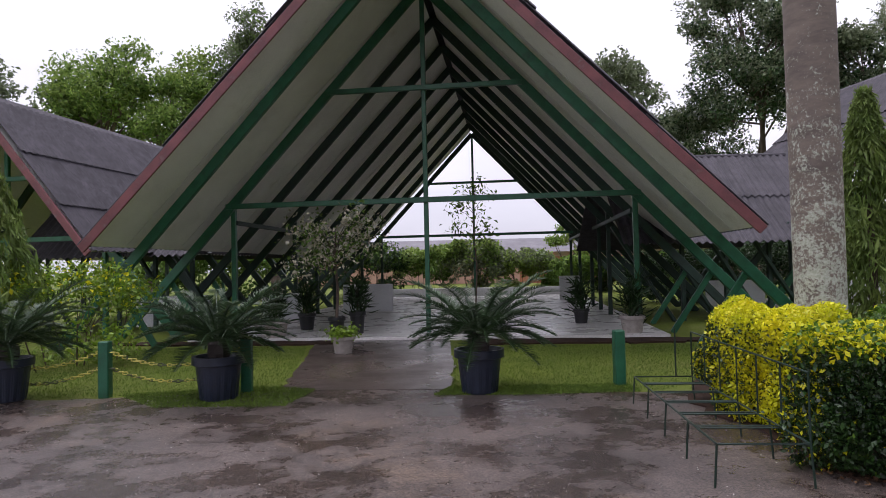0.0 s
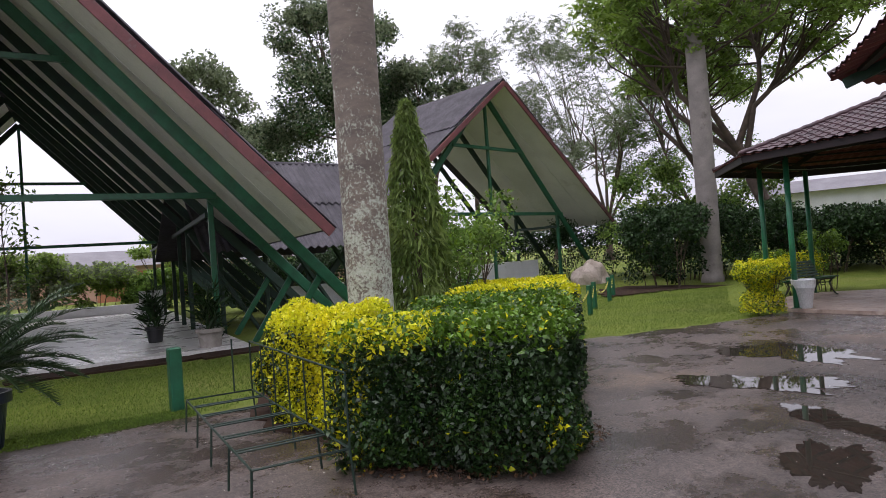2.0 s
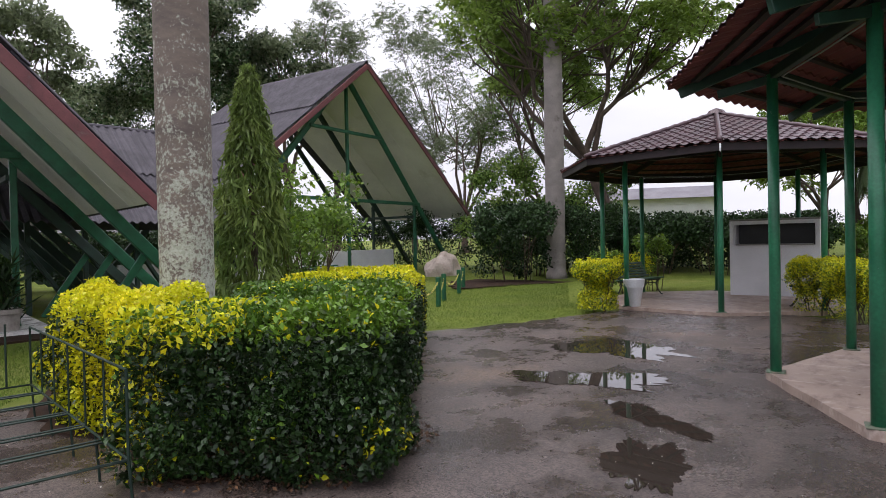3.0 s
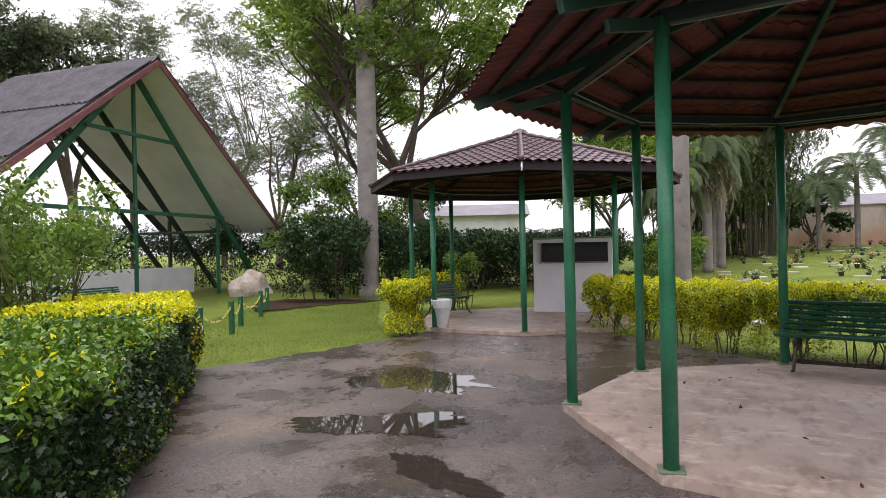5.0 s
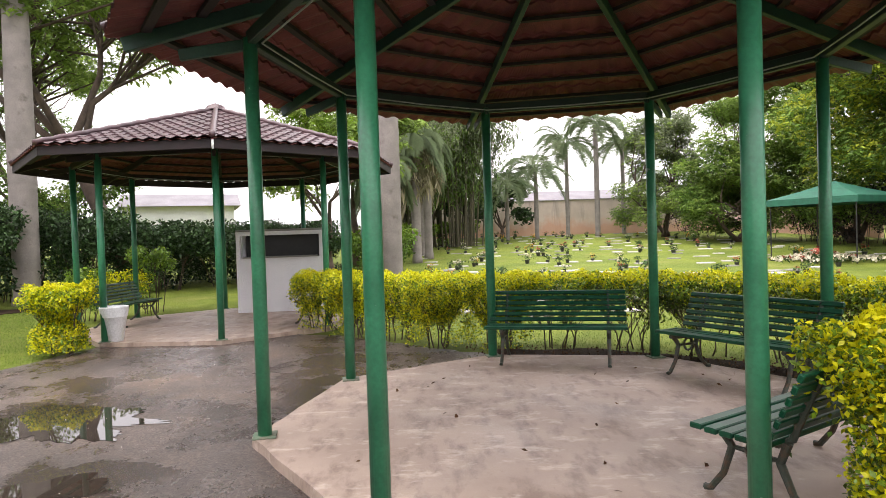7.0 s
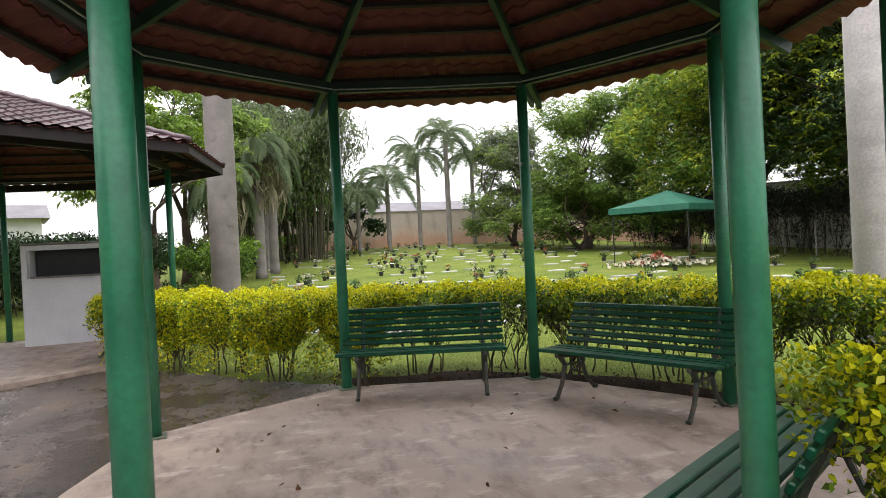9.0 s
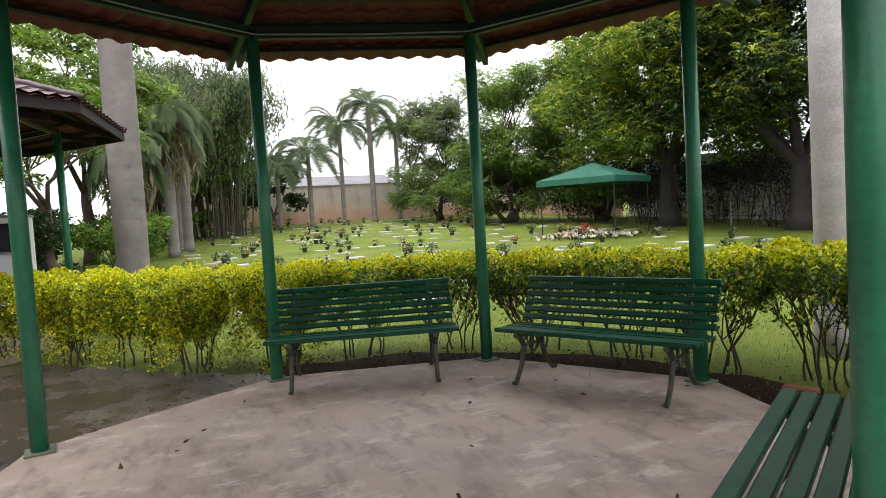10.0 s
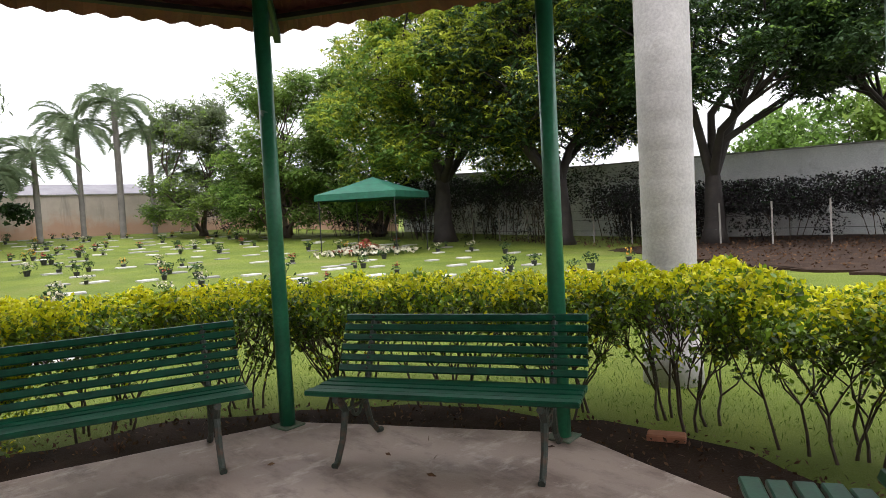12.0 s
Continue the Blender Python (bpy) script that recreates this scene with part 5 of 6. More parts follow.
T(at(21.6, -19.6, 0.2), "large dark-trunked tree with a yellow-green top", 12.0, (6.0, 2.4), 0.42, TREE_DARK, 223, 100000, 0.18, 80, BARK_DARK, 2.4, extra=(TREE_YELLOW, 0.7), aspect=0.45, spray=0.32, lobe=(0.15, 0.27))
T(at(16.4, -21.2, 0.1), "large dark-trunked tree before the grey wall", 11.5, (5.6, 3.6), 0.36, TREE_DARK, 224, 80000, 0.17, 66, BARK_DARK, 2.2, extra=(TREE_LEAF, 0.5), aspect=0.45, spray=0.3, lobe=(0.15, 0.26))
T(at(10.8, -22.5), "dark tree before the grey wall", 10.5, (4.6, 4.4), 0.32, TREE_DARK, 225, 46000, 0.17, 46, BARK_DARK, 2.4, extra=(TREE_LEAF, 0.5), aspect=0.45, spray=0.3, lobe=(0.15, 0.26))
T(at(13.0, -44.0), "distant rounded tree beyond the wall", 8.6, (6.0, 2.0), 0.35, TREE_LIGHT, 226, 6000, 0.42, 20)
T(at(20.0, -46.0), "distant rounded tree beyond the wall", 8.0, (6.0, 2.0), 0.35, TREE_LEAF, 227, 6000, 0.42, 20)
for k, (x, y) in enumerate(((24.0, -22.0), (20.5, -22.4), (17.6, -22.8), (14.6, -22.9), (11.8, -23.0), (28.5, -22.2), (32.5, -22.0), (36.5, -20.6), (30.5, -21.0), (26.2, -21.4), (45.5, -17.2), (42.0, -17.0), (39.5, -18.4), (36.0, -19.2), (33.0, -19.8), (29.4, -19.6), (23.5, -20.6), (19.2, -21.6))):
    shrub(at(x, y, rise(x, y)), "dark unlit thicket against the boundary wall", 3.4, 2.1 if k in (2, 3, 4, 17) else 3.0, 240 + k, (PURPLE_LEAF, SHRUB, 0.2 if x < 25 else 0.5), 2400 if k in (0, 1, 16) else 9000 if k in (2, 3, 4, 17) else 5200, 0.10, 0.0, 9, "shrub", "thicket along the wall", lumps=12)

# palms on the burial lawn
for k, (x, y, h, r) in enumerate(((44.7, -6.6, 4.2, 0.17), (46.3, -9.0, 6.0, 0.16), (45.8, -10.9, 7.4, 0.2), (47.2, -13.1, 6.0, 0.17), (44.0, -4.6, 3.2, 0.14), (47.6, -15.6, 3.4, 0.14))):
    palm(at(x, y, rise(x, y)), "feather palm before the old stained wall", h, r * 0.85, 300 + k, PALM_BARK, 22, 2.6, 0.62, group="palms on the burial lawn", crownshaft=False, droop=0.8, limp=0.1)
for k, (x, y, h) in enumerate(((30.5, 1.0, 4.8), (32.6, 0.5, 5.2), (35.0, 0.8, 4.6), (28.4, 2.2, 3.6))):
    palm(at(x, y, rise(x, y)), "fan palm with hanging dry fronds on its trunk", h, 0.19, 320 + k, PALM_BARK, 16, 1.6, 0.5, group="fan palms", crownshaft=False, droop=1.2, hanging=7)

# behind the halls
# Middle shrubs use lighter leaf materials: their sunlit tone is put into colour.
for k, (x, y, w, h, mats) in enumerate(((-1.8, 33.5, 3.4, 2.9, (TREE_DARK, TREE_LEAF, 0.5)), (1.0, 34.5, 3.4, 2.7, (TREE_LEAF, TREE_LIGHT, 0.9)), (3.6, 34.0, 3.4, 2.9, (TREE_PALE, TREE_LIGHT, 0.8)), (6.4, 34.0, 3.4, 2.4, (TREE_LIGHT, TREE_PALE, 0.6)), (9.0, 33.5, 3.2, 1.9, (TREE_LEAF, LIME_LEAF, 0.3)), (11.6, 33.0, 3.2, 1.8, (TREE_DARK, TREE_LEAF, 0.5)), (-4.6, 33.0, 3.4, 3.4, (TREE_DARK, TREE_LEAF, 0.4)), (14.4, 31.0, 3.4, 2.0, (TREE_LEAF, LIME_LEAF, 0.3)), (-8.0, 31.5, 3.6, 2.8, (TREE_LEAF, LIME_LEAF, 0.3)), (-11.5, 30.0, 3.6, 2.6, (TREE_LEAF, LIME_LEAF, 0.3)))):
    shrub(at(x, y), "leafy shrub behind the open hall", w, h, 340 + k, mats, 6500, 0.2, 0.0, 8, "shrub", "shrubs behind the halls", lumps=14)
T(at(12.2, 45.5), "small round green tree by the orange wall", 4.6, (2.2, 1.4), 0.15, TREE_LIGHT, 360, 2600, 0.26, 12)
T(at(-3.6, 38.0), "dark tree behind the hall", 6.6, (2.6, 2.6), 0.2, TREE_DARK, 361, 3600, 0.32, 14)
solid("orange_wall", Geo().box((0, 0, 1.0), (16, 0.25, 2.0)), ORANGE, "orange brick boundary wall behind the halls", "wall", m=at(16.5, 47, 0.1, -6))
shed = thing("far_shed", "long low shed with a dark roof in the distance", "building", at(12, 58, 0, -4))
part("wall", Geo().box((0, 0, 1.4), (44, 8, 2.8)), OLD_WALL, shed)
part("roof", Geo().add([(-22.5, -4.6, 2.6), (22.5, -4.6, 2.6), (22.5, 0, 4.0), (-22.5, 0, 4.0), (-22.5, 4.6, 2.6), (22.5, 4.6, 2.6)], [(0, 1, 2, 3), (3, 2, 5, 4)]), ROOF_GREY, shed)


# ---------------------------------------------------------------- walls that close the place
def boundary(n, pts, h, mat, label, cap=0.06):
    for (x0, y0), (x1, y1) in zip(pts, pts[1:]):
        g = Geo()
        g.beam((x0, y0, rise(x0, y0) + h / 2 - 0.2), (x1, y1, rise(x1, y1) + h / 2 - 0.2), 0.22, h + 0.4)
        w = solid("wall_%d" % n, g, mat, label, "wall", kind="structure")
        part("coping", Geo().beam((x0, y0, rise(x0, y0) + h + cap / 2 + 0.002), (x1, y1, rise(x1, y1) + h + cap / 2 + 0.002), 0.34, cap), CONCRETE, w)
        n += 1


boundary(11, [(49.8, 3.5), (50.2, -8.0), (48.6, -20.5), (36.5, -23.5)], 2.5, OLD_WALL, "old rendered wall stained red near the ground")
boundary(15, [(36.0, -23.7), (23.3, -24.6), (12.6, -25.6), (-4.0, -27.0)], 3.15, GREY_WALL, "tall pale grey boundary wall streaked with damp")
shed = thing("roof_beyond_wall", "low grey roof showing over the old wall", "building", at(54.5, -9.5, 1.5, 90))
part("wall", Geo().box((0, 0, 1.3), (9, 4, 2.6)), OLD_WALL, shed)
part("roof", Geo().add([(-5, 2.3, 2.5), (5, 2.3, 2.5), (5, -0.5, 3.4), (-5, -0.5, 3.4), (5, -2.4, 2.5), (-5, -2.4, 2.5)], [(0, 1, 2, 3), (3, 2, 4, 5)]), ROOF_GREY, shed)
house = thing("far_white_house", "white house glimpsed between the trees", "building", at(44, 16, 0.5, 20))
part("wall", Geo().box((0, 0, 1.7), (5, 6, 3.4)), WHITE, house)
part("roof", Geo().add([(-3, -3.4, 3.3), (3, -3.4, 3.3), (3, 3.4, 3.3), (-3, 3.4, 3.3), (0, -3.4, 4.2), (0, 3.4, 4.2)], [(0, 4, 5, 3), (1, 2, 5, 4), (0, 1, 4), (3, 5, 2), (0, 3, 2, 1)]), ROOF_GREY, house)
sheet("soil_patch", [(15.6, 11.4), (18.0, 10.5), (20.4, 9.2), (21.6, 7.4), (22.3, 4.0), (25.5, 4.0), (25.0, 12.0), (18.0, 13.6)], SOIL, "dark soil strip under the screening shrubs", 0.05, 0.12, wob=0.12, seed=19, category="soil")
sheet("soil_patch", [(2, -13.5), (9, -12.4), (13, -14.0), (17, -17.0), (21, -19.0), (27, -19.8), (27, -24), (2, -26.5)], SOIL, "bare dark soil under the trees", 0.03 + rise(25, 0) * 0.0, 0.06, wob=0.2, seed=12, category="soil")


# fence of thin stakes before the grey wall
fence = thing("stake_fence", "row of pale stakes and wires before the thicket", "fence", Matrix())
for k in range(12):
    x = 9.5 + 1.6 * k
    y = -20.6 + 0.02 * k
    part("stake", Geo().tube([(x, y, -0.1), (x + 0.02, y, 1.35 + rise(x, y))], 0.03, 6), POT_STONE, fence)
for z in (0.5, 0.9, 1.25):
    part("wire", Geo().tube([(9.5, -20.6, z), (18, -20.5, z + 0.02), (27.2, -20.4, z + 0.15)], 0.008, 4), STEEL, fence)


# ---------------------------------------------------------------- burial lawn
def burial_lawn():
    rng = np.random.default_rng(5)
    mk = None
    bq = []
    kinds = (("pot of red flowers set by a grave marker", PETAL_RED), ("pot of white flowers set by a grave marker", PETAL_WHITE),
             ("pot of dark green leaves set by a grave marker", None), ("pot of orange flowers set by a grave marker", PETAL_ORANGE))
    for label, petal in kinds:
        t = thing("bouquet", label, "bouquet", at(0, 0, -50), "flower pots on the burial lawn")
        part("pot", Geo().lathe([(0.07, -0.01), (0.10, 0.14), (0.11, 0.16), (0.09, 0.16)], 10), BOUQUET_POT, t)
        c = rng.normal(size=(34, 3)) * np.array([0.10, 0.10, 0.07]) + np.array([0, 0, 0.27])
        part("leaves", leaves(rng, c, 0.12, 0.4, 0.2), TREE_DARK, t)
        if petal:
            c = rng.normal(size=(20, 3)) * np.array([0.08, 0.08, 0.05]) + np.array([0, 0, 0.35])
            part("bloom", leaves(rng, c, 0.08, 0.8, 0.4), petal, t)["kind"] = "stuff"
        bq.append(t)
    for row in range(17):
        x = 15.6 + 1.75 * row + 0.016 * row * row
        for col in range(19):
            y = -0.4 - 1.05 * col + 0.09 * row + rng.normal() * 0.22
            xx = x + rng.normal() * 0.3
            if y < -18 + max(0, (xx - 30)) * 0.15 or hypot(xx - 25.6, y + 13.4) < 2.6 or rng.random() < 0.22 or (xx > 40 and y < -15) or y < -16 - (xx - 21) * 0.3:
                continue
            z = rise(xx, y) - 0.03
            turn = rng.normal() * 7
            if mk is None:
                mk = solid("grave_marker", Geo().box((0, 0, 0.018), (0.30, 0.54, 0.06), None, 0.01), MARKER, "flat pale grave marker set in the lawn", "grave marker", "markers on the burial lawn", m=at(xx, y, z, turn))
            else:
                copy_thing(mk, at(xx, y, z, turn) @ Matrix.Diagonal((rng.uniform(0.8, 1.15), rng.uniform(0.7, 1.2), 1, 1)))
            for _ in range(int(rng.choice(3, p=(0.42, 0.43, 0.15)))):
                copy_thing(bq[int(rng.choice(4, p=(0.16, 0.26, 0.46, 0.12)))], at(xx + rng.normal() * 0.22, y + rng.normal() * 0.3, z + 0.015, rng.uniform(0, 360)) @ Matrix.Scale(rng.uniform(0.55, 1.05), 4))
    for k, t in enumerate(bq):
        t.matrix_world = at(24.2 + 0.8 * k, -12.2 - 0.3 * k, rise(25, 0) - 0.012)


burial_lawn()


def tent(m):
    t = thing("canopy_tent", "green pop-up canopy tent on thin dark legs", "tent", m)
    h = 2.15
    for sx in (-1, 1):
        for sy in (-1, 1):
            l = part("leg", Geo().tube([(1.45 * sx, 1.45 * sy, -0.05), (1.45 * sx, 1.45 * sy, h)], 0.022, 6), STEEL, t)
            part("foot", Geo().box((1.45 * sx, 1.45 * sy, 0.0), (0.09, 0.09, 0.02)), STEEL, l)
    c = [(-1.55, -1.55), (1.55, -1.55), (1.55, 1.55), (-1.55, 1.55)]
    for k in range(4):
        (x0, y0), (x1, y1) = c[k], c[(k + 1) % 4]
        part("roof_panel", Geo().add([(x0, y0, h), (x1, y1, h), (x1 * 0.5, y1 * 0.5, h + 0.27), (x0 * 0.5, y0 * 0.5, h + 0.27), (0, 0, h + 0.60)], [(0, 1, 2, 3), (3, 2, 4)]), TENT, t)
        part("valance", Geo().add([(x0, y0, h), (x1, y1, h), (x1 * 1.01, y1 * 1.01, h - 0.22), (x0 * 1.01, y0 * 1.01, h - 0.22)], [(0, 3, 2, 1)]), TENT, t)
    return t


tent(at(25.56, -13.75, rise(25.56, 0), 28))
rng_w = np.random.default_rng(8)
wreath = thing("flower_heap", "heap of white and red funeral flowers under the tent", "flowers", at(25.2, -13.0, rise(25.2, 0) - 0.01))
c = rng_w.normal(size=(700, 3)) * np.array([0.8, 0.75, 0.0]) + np.array([0, 0, 0.1])
c[:, 2] += rng_w.uniform(0, 0.28, 700) * np.exp(-(c[:, 0] ** 2 + c[:, 1] ** 2))
part("white_bloom", leaves(rng_w, c[:500], 0.16, 0.8, 0.5), PETAL_WHITE, wreath)["kind"] = "stuff"
part("red_bloom", leaves(rng_w, c[500:] * np.array([0.5, 0.5, 1.4]), 0.16, 0.8, 0.5), PETAL_RED, wreath)["kind"] = "stuff"
part("foliage", leaves(rng_w, c[::3] * np.array([1, 1, 0.7]), 0.2, 0.4, 0.3), TREE_DARK, wreath)["kind"] = "stuff"


# ---------------------------------------------------------------- booth, bins, rock, chain posts
def booth(m):
    """White kiosk with a dark serving opening, side walls and a flat top."""
    t = thing("booth", "white rendered booth with a dark serving opening", "booth", m)
    w, d, h, o0, o1 = 1.75, 0.5, 1.70, 1.16, 1.62
    part("front_wall", Geo().box((0, -d / 2, o0 / 2), (w, 0.1, o0)), WHITE, t)
    part("lintel", Geo().box((0, -d / 2, (o1 + h) / 2), (w, 0.1, h - o1)), WHITE, t)
    for s in (-1, 1):
        part("jamb", Geo().box((s * (w / 2 - 0.04), -d / 2, (o0 + o1) / 2), (0.08, 0.1, o1 - o0)), WHITE, t)
        part("side_wall", Geo().box((s * (w / 2 - 0.05), 0.05, h / 2), (0.1, d - 0.002, h)), WHITE, t)
    # Back and added inner board are near black: interior shade put into colour.
    part("back_wall", Geo().box((0, d / 2 + 0.05, h / 2), (w - 0.2, 0.1, h)), BLACK, t)
    part("roof", Geo().box((0, 0.05, h + 0.022), (w + 0.02, d + 0.14, 0.04), None, 0.008), CONCRETE, t)
    part("counter", Geo().box((0, -d / 2, o0 + 0.015), (w - 0.26, 0.2, 0.03), None, 0.005), CONCRETE, t)
    part("inner_board", Geo().box((0, 0.1, 0.85), (w - 0.24, 0.04, 1.6)), BLACK, t)
    return t


booth(at(17.02, 3.57, 0.0, -87))


def bin_(m, label):
    t = thing("waste_bin", label, "bin", m)
    part("body", Geo().lathe([(0.10, 0.02), (0.11, 0.03), (0.19, 0.52), (0.20, 0.53), (0.20, 0.57), (0.18, 0.57), (0.18, 0.53), (0.09, 0.06)], 24), PLASTIC, t, "", True)
    part("liner", Geo().lathe([(0.185, 0.43), (0.206, 0.575), (0.19, 0.585), (0.17, 0.45)], 24, wobble=lambda a, z: 0.02 * sin(9 * a) * (0.6 - z) * 5), PLASTIC, t)
    part("base", Geo().lathe([(0.11, 0), (0.12, 0.005), (0.11, 0.03)], 20), POT_BLACK, t)
    return t


bin_(at(13.42, 5.3, 0.0), "white plastic waste bin with a bag liner by a post")
bin_(at(8.72, 6.80, 0.0), "white plastic waste bin at the hedge's end")


def boulder():
    bm = bmesh.new()
    bmesh.ops.create_icosphere(bm, subdivisions=4, radius=1)
    for v in bm.verts:
        n = noise.noise(v.co * 1.4) * 0.28 + noise.noise(v.co * 4) * 0.07
        v.co = v.co * (1 + n)
        v.co = Vector((v.co.x * 0.82, v.co.y * 0.65, max(v.co.z, -0.12) * 0.85))
    g = Geo().add([v.co for v in bm.verts], [[v.index for v in f.verts] for f in bm.faces])
    bm.free()
    solid("boulder", g, STONE, "large pinkish boulder on the lawn", "rock", m=at(20.5, 15.9, 0.08))


boulder()


def chain_line(posts, label, h=0.62, w=0.1, n_chain=1):
    made = []
    for x, y in posts:
        p = solid("chain_post", Geo().box((0, 0, h / 2 - 0.03), (w, w, h + 0.06), None, 0.012), GREEN, label, "post", "green chain posts", m=at(x, y, 0))
        made.append(p)
    for (x0, y0), (x1, y1) in zip(posts, posts[1:]):
        for c in range(n_chain):
            t = thing("barrier_chain", "sagging yellow and black plastic chain", "chain", at(0, 0), "chains between posts")
            z0 = h - 0.1 - 0.2 * c
            d = hypot(x1 - x0, y1 - y0)
            n = max(8, int(d / 0.055))
            u = Vector((x1 - x0, y1 - y0, 0)).normalized()
            g = Geo()
            for k in range(n):
                q = (k + 0.5) / n
                z = z0 - 0.22 * 4 * q * (1 - q)
                ctr = Vector((x0 + (x1 - x0) * q, y0 + (y1 - y0) * q, z))
                side = Vector((-u.y, u.x, 0)) if k % 2 else Vector((0, 0, 1))
                loop = [ctr + u * (0.036 * cos(a)) + side * (0.018 * sin(a)) for a in np.linspace(0, 2 * pi, 9)]
                g.tube(loop, 0.008, 4, False)
            part("chain", g, CHAIN, t)["kind"] = "stuff"


chain_line([(-5.2, 7.85), (-3.32, 7.72), (-1.56, 7.68)], "square green timber post at the edge of the grass", 0.68, 0.13, 2)
solid("chain_post", Geo().box((0, 0, 0.32), (0.13, 0.13, 0.72), None, 0.012), GREEN, "square green timber post at the edge of the grass", "post", "green chain posts", m=at(3.08, 7.36))
chain_line([(9.55, 7.75), (10.7, 8.55), (12.05, 9.1), (13.2, 9.9), (14.85, 10.75), (16.0, 11.5)], "short green post of the lawn's chain fence", 0.62, 0.09, 1)


# ---------------------------------------------------------------- wire plant stand
def wire_stand(m, L=2.55, W=0.6, z=0.29, tall=0.76):
    t = thing("wire_plant_stand", "empty dark green wire plant stand on the asphalt", "plant stand", m)
    R = 0.008
    part("shelf_frame", Geo().tube([(0, 0, z), (W, 0, z), (W, L, z), (0, L, z), (0, 0, z)], R, 6), IRON, t)
    for k in range(1, 6):
        y = L * k / 6
        part("cross_bar", Geo().tube([(0, y, z), (W, y, z)], R, 6), IRON, t)
        part("cross_bar", Geo().tube([(0, y + 0.06, z), (W, y + 0.06, z)], R * 0.8, 6), IRON, t)
    for k in range(5):
        y = L * k / 4
        part("leg", Geo().tube([(0, y, z), (-0.02, y, 0.0)], R, 6), IRON, t)
        part("leg", Geo().tube([(W, y, z), (W + 0.02, y, 0.0)], R, 6), IRON, t)
    part("back_rail", Geo().tube([(W, 0, z), (W, 0, tall), (W, L, tall), (W, L, z)], R, 6), IRON, t)
    part("end_post", Geo().tube([(W * 0.72, L, z), (W * 0.72, L, tall + 0.04)], R, 6), IRON, t)
    for k in range(1, 6):
        part("back_bar", Geo().tube([(W, L * k / 6, z), (W, L * k / 6, tall)], R * 0.8, 6), IRON, t)
    return t


wire_stand(at(2.57, 3.78, 0.0, -7.5))

# ---------------------------------------------------------------- pots before and in the hall
potted_cycad(at(1.33, 7.22), "cycad with stiff dark fronds in a ribbed blue tub", 11, 0.98)
potted_cycad(at(-1.79, 7.3), "cycad with stiff dark fronds in a ribbed blue tub", 12, 0.92)
potted_cycad(at(-4.45, 7.6), "cycad with stiff dark fronds in a ribbed blue tub", 13, 0.95)


def potted(x, y, z, label, pot_mat, r, h, plant, seed, ribs=0):
    rng = np.random.default_rng(seed)
    t = thing("potted_plant", label, "potted plant", at(x, y, z), "pots round the hall")
    pot(t, pot_mat, r, h, ribs)
    if plant == "ficus":
        part("stem", Geo().tube([(0, 0, h * 0.85), (0.03, 0.02, h + 0.6), (-0.02, 0.03, h + 1.3), (0.02, 0, h + 1.9)], [0.035, 0.03, 0.022, 0.01], 8), BARK, t)
        cs = []
        for k in range(16):
            a = rng.uniform(0, 2 * pi)
            s0 = Vector((0, 0.02, h + rng.uniform(0.8, 1.6)))
            e1 = s0 + Vector((cos(a), sin(a), 0)) * rng.uniform(0.4, 0.85) + Vector((0, 0, rng.uniform(0.1, 0.6)))
            part("branch", Geo().tube([s0, s0.lerp(e1, 0.6) + Vector((0, 0, 0.1)), e1], [0.012, 0.008, 0.003], 5, False), BARK, t)
            cs.append(rng.normal(size=(110, 3)) * np.array([0.2, 0.2, 0.16]) + np.array(e1))
        p = np.concatenate(cs)
        k = rng.random(len(p)) < 0.5
        part("leaves", leaves(rng, p[~k], 0.1, 0.5, 0.3), TREE_LEAF, t)
        part("pale_leaves", leaves(rng, p[k], 0.1, 0.5, 0.3), PETAL_WHITE, t)
    elif plant == "slender":
        part("stem", Geo().tube([(0, 0, h * 0.85), (0.05, 0, h + 1.0), (0, 0.04, h + 2.0), (0.05, 0, h + 2.9)], [0.02, 0.016, 0.011, 0.004], 6), BARK, t)
        cs = []
        for k in range(22):
            a = rng.uniform(0, 2 * pi)
            s0 = Vector((0.02, 0.02, h + rng.uniform(0.7, 2.7)))
            e1 = s0 + Vector((cos(a), sin(a), 0)) * rng.uniform(0.25, 0.6) + Vector((0, 0, rng.uniform(0.05, 0.4)))
            part("branch", Geo().tube([s0, s0.lerp(e1, 0.5) + Vector((0, 0, 0.06)), e1], [0.007, 0.005, 0.002], 4, False), BARK, t)
            cs.append(rng.normal(size=(26, 3)) * 0.12 + np.array(e1))
        part("leaves", leaves(rng, np.concatenate(cs), 0.13, 0.35, 0.2), TREE_LEAF, t)
    elif plant == "spiky":
        p = np.tile([0, 0, h + 0.35], (260, 1)) + rng.normal(size=(260, 3)) * np.array([0.13, 0.13, 0.22])
        d = np.stack([p[:, 0] * 7, p[:, 1] * 7, 0.9 + rng.normal(size=260) * 0.3], axis=1)
        part("leaves", leaves(rng, p, 0.34, 0.11, 0.1, 0.04, d), SHRUB, t)
        part("stem", Geo().tube([(0, 0, h * 0.85), (0.01, 0, h + 0.5)], 0.02, 6), BARK, t)
    else:
        p = rng.normal(size=(420, 3)) * np.array([0.15, 0.15, 0.06]) + np.array([0, 0, h + 0.06])
        part("leaves", leaves(rng, p, 0.07, 0.7, 0.5), LIME_LEAF, t)
    return t


potted(-0.75, 11.1, 0, "pale stone pot of low lime green foliage", POT_STONE, 0.2, 0.30, "low", 21)
potted(-1.15, 13.4, 0.06, "tall variegated fig tree in a dark pot", POT_BLACK, 0.17, 0.42, "ficus", 22)
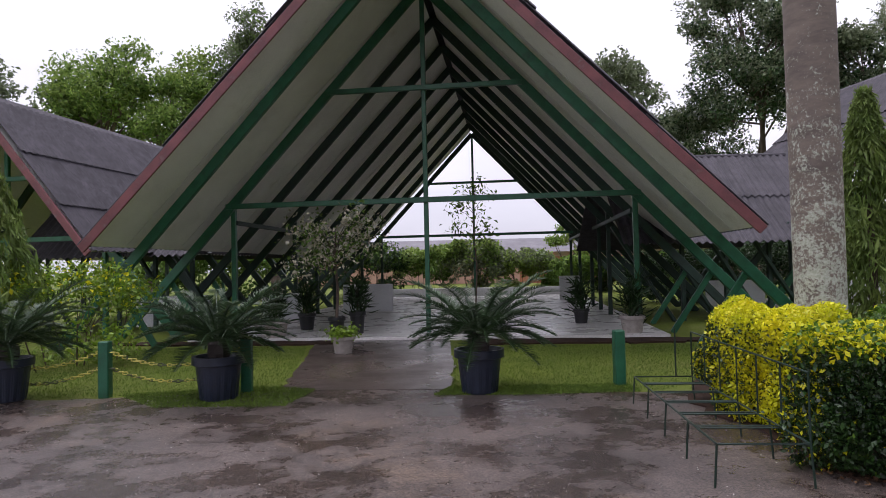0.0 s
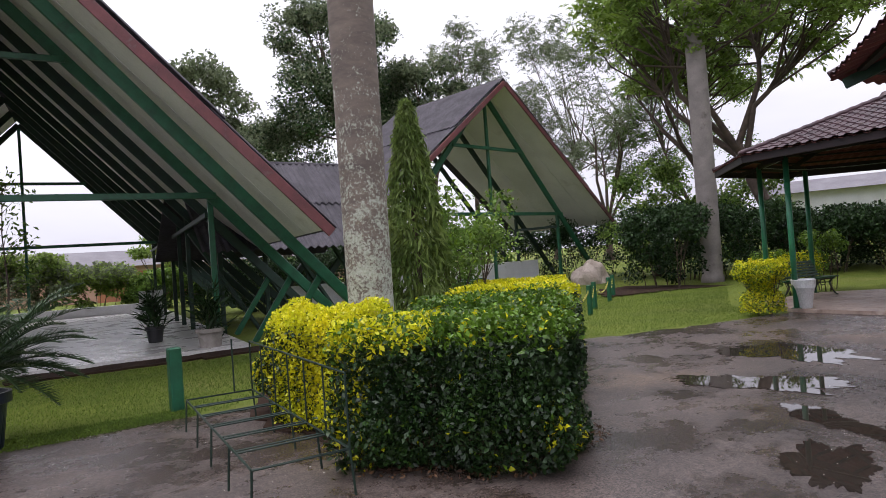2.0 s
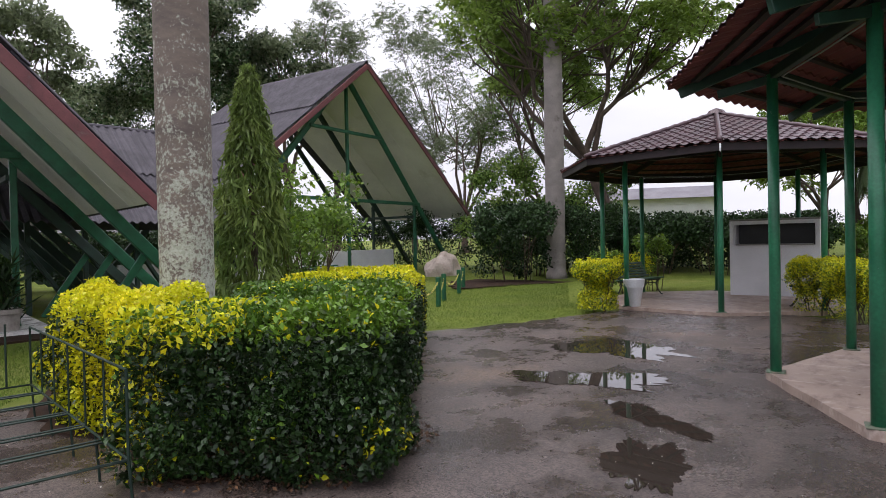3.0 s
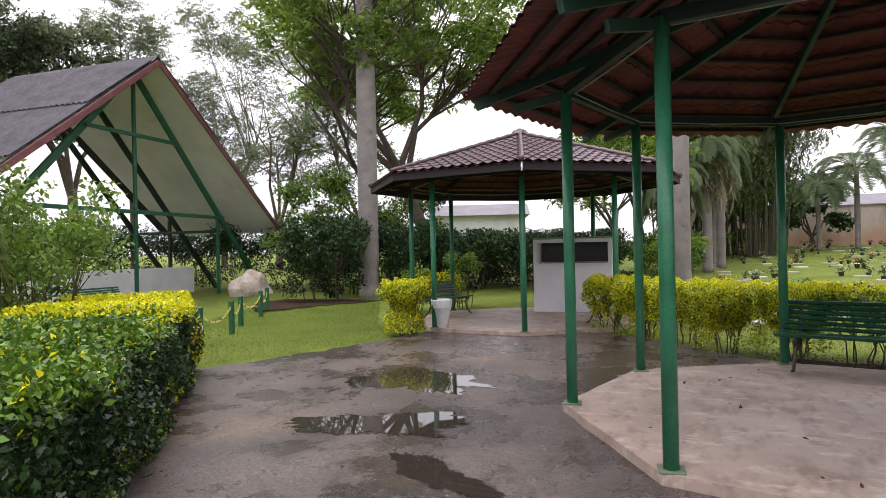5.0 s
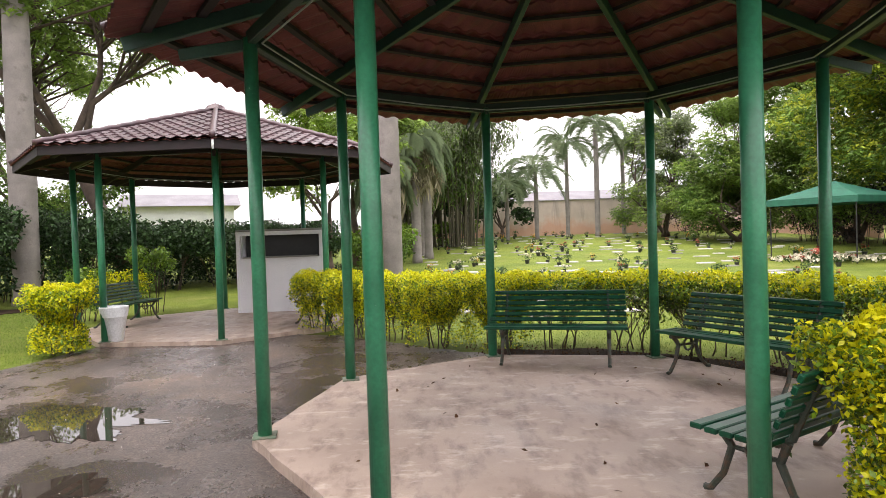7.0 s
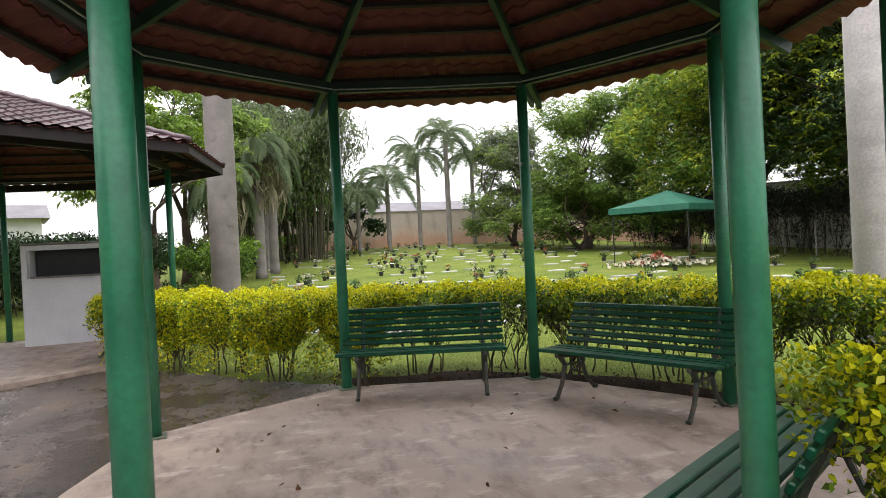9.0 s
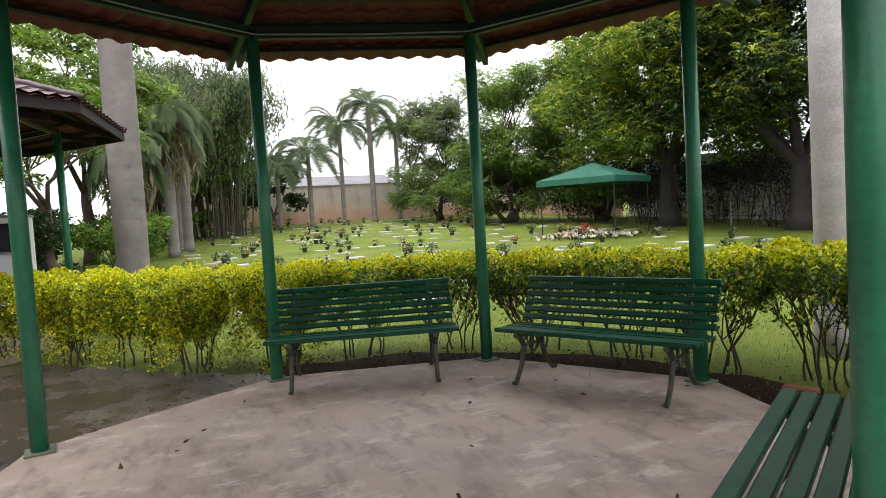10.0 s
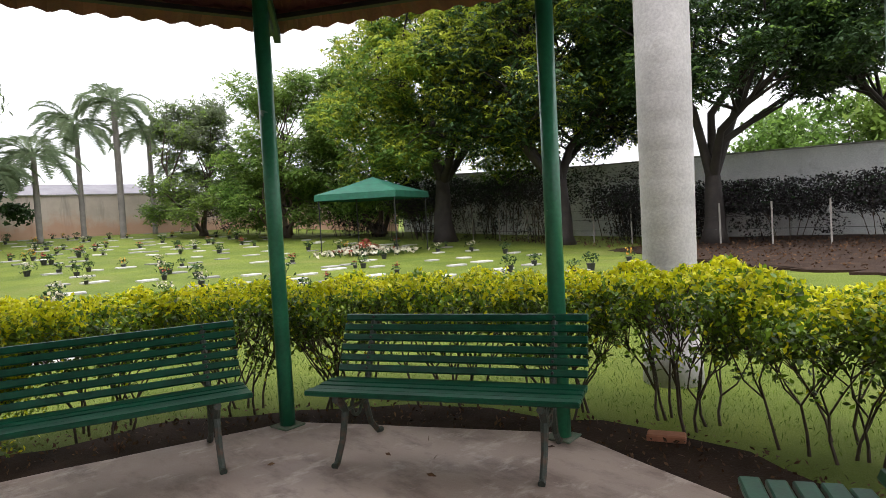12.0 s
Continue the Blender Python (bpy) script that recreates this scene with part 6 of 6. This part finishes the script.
potted(-0.75, 13.9, 0.06, "spiky dark plant in a tall black pot", POT_BLACK, 0.17, 0.5, "spiky", 23)
potted(-2.5, 13.6, 0.06, "dark spiky plant in a pale stone pot", POT_STONE, 0.26, 0.36, "spiky", 24)
potted(5.05, 12.55, 0.02, "dark spiky plant in a fluted stone pot", POT_STONE, 0.24, 0.40, "spiky", 25, 20)
potted(1.95, 14.2, 0.06, "slender young tree in a black pot", POT_BLACK, 0.2, 0.4, "slender", 26)
potted(-2.1, 15.2, 0.06, "spiky dark plant in a black pot in the hall", POT_BLACK, 0.2, 0.4, "spiky", 27)
potted(4.6, 14.9, 0.06, "spiky dark plant in a black pot by a column", POT_BLACK, 0.18, 0.35, "spiky", 28)

# white wall and a low green bench at the far hall
solid("wall_20", Geo().box((0, 0, 0.55), (8.2, 0.16, 1.2), None, 0.01), WHITE, "white painted wall under the far hall", "wall", kind="structure", m=B @ at(0.7, 1.9, 0.15))
pts = [B @ Vector(p) for p in ((-5.0, 2.05, 0), (5.2, 2.05, 0), (5.2, 6.0, 0), (-5.0, 6.0, 0))]
sheet("floor", [(p.x, p.y) for p in pts], CONCRETE, "grey concrete floor under the far hall", 0.04, 0.08, wob=0.0, category="floor")
bench(at(13.6, 14.6, 0.0, 5.8), "low green bench before the white wall")


# ---------------------------------------------------------------- grass and fallen leaves
def scatter(name, polys, n, seed, size, mat, label, category, up, direction=None, aspect=0.12, z=0.0):
    rng = np.random.default_rng(seed)
    pts = []
    for poly, share in polys:
        a = np.array(poly)
        lo, hi = a.min(0), a.max(0)
        k = int(n * share)
        p = rng.uniform(lo, hi, (k * 3, 2))
        inside = np.zeros(len(p), bool)
        for (x0, y0), (x1, y1) in zip(poly, poly[1:] + poly[:1]):
            cross_ = (y0 > p[:, 1]) != (y1 > p[:, 1])
            with np.errstate(divide="ignore", invalid="ignore"):
                inside ^= cross_ & (p[:, 0] < (x1 - x0) * (p[:, 1] - y0) / (y1 - y0 + 1e-12) + x0)
        pts.append(p[inside][:k])
    p = np.concatenate(pts)
    zz = np.array([rise(q[0], q[1]) for q in p]) + z
    c = np.column_stack([p, zz])
    d = None if direction is None else np.tile(direction, (len(c), 1))
    solid(name, leaves(rng, c, size, aspect, up, 0.05, d), mat, label, category, kind="stuff")


LAWN_L = [(-8.0, 7.9), (-4.0, 7.6), (-1.15, 7.75), (-1.4, 10.8), (-1.6, 12.2), (-8.0, 12.9)]
LAWN_R = [(1.0, 7.45), (3.3, 7.0), (3.4, 6.9), (4.3, 7.6), (8.0, 8.6), (8.0, 10.6), (1.3, 11.6)]
LAWN_E = [(8.95, 6.9), (9.9, 6.45), (11.2, 6.0), (12.9, 5.6), (14.0, 7.0), (18.5, 9.5), (16.5, 12.5), (9.0, 9.5)]
LAWN_S = [(12.2, -0.4), (15, 2.4), (18, 2), (19, -6), (14, -9), (6.5, -7), (7.0, -3.8), (9.5, -3.6), (11.3, -2.5)]
scatter("grass", [(LAWN_L, 0.27), (LAWN_R, 0.23), (LAWN_E, 0.25), (LAWN_S, 0.25)], 170000, 50, 0.036, BLADE, "short green lawn grass", "grass", 0.0, (0, 0, 1.3), 0.14, 0.01)
scatter("moss_edge", [([(-2.4, 6.9), (-0.9, 6.75), (-0.7, 7.7), (-1.4, 8.0), (-3.2, 7.75)], 0.5), ([(0.75, 7.1), (1.9, 6.95), (3.2, 6.95), (3.2, 7.4), (1.0, 7.6)], 0.5)], 15000, 51, 0.04, BLADE, "weeds and moss creeping over the asphalt edge", "weeds", 0.1, (0, 0, 0.8), 0.3, 0.008)
scatter("leaf_litter", [([(12.2, 0.2), (11.6, -1.9), (10.4, -3.1), (8.7, -3.6), (7.0, -3.3), (7.6, -2.8), (8.9, -2.95), (10.3, -2.4), (11.1, -1.4), (11.5, 0.0)], 0.7), ([(3.3, 3.9), (4.0, 3.0), (5.1, 3.2), (5.3, 3.6), (4.0, 3.5), (3.6, 4.4)], 0.3)], 2200, 52, 0.034, LITTER, "brown fallen leaves under the hedge", "leaf litter", 0.6, None, 0.5, 0.03)
scatter("tree_litter", [([(3, -14), (9, -12.8), (13, -14.3), (17, -17.2), (21, -19.3), (26, -20), (26, -23), (3, -25)], 1.0)], 3500, 56, 0.1, LITTER, "brown fallen leaves on bare soil under the trees", "leaf litter", 0.6, None, 0.5, 0.04)
scatter("grit", [([(-5, 2.5), (3.3, 2.5), (3.2, 7.0), (-5, 7.4)], 0.5), ([(4.6, 0.4), (6.4, 1.2), (8.2, 2.3), (10.5, 2.2), (13, 3.2), (9, 5.5), (5.6, 3.2)], 0.08), ([(-3, 1.8), (3, 1.8), (3, 3.4), (-3, 3.4)], 0.2)], 2600, 53, 0.011, MARKER, "pale grit scattered on the wet asphalt", "grit", 0.6, None, 0.8, 0.006)
sheet("soil_edge", [(11.5, -0.2), (11.85, -0.25), (11.6, -1.6), (10.55, -2.85), (8.95, -3.45), (7.0, -3.2), (6.6, -2.6), (7.5, -2.6), (8.9, -2.95), (10.2, -2.4), (10.95, -1.5), (11.2, -0.4)], SOIL, "strip of dark soil under the gazebo hedge", 0.012, 0.04, wob=0.05, seed=15, category="soil")
scatter("fallen_leaves", [(octagon(*G1, 2.2, 9.5), 1.0)], 34, 54, 0.05, LITTER, "few brown leaves fallen on the slab", "leaf litter", 0.8, None, 0.5, 0.082)
solid("loose_brick", Geo().box((0, 0, 0.04), (0.22, 0.1, 0.07), None, 0.008), ORANGE, "weathered red brick lying by the slab", "brick", m=at(8.75, -3.35, -0.025, 25))
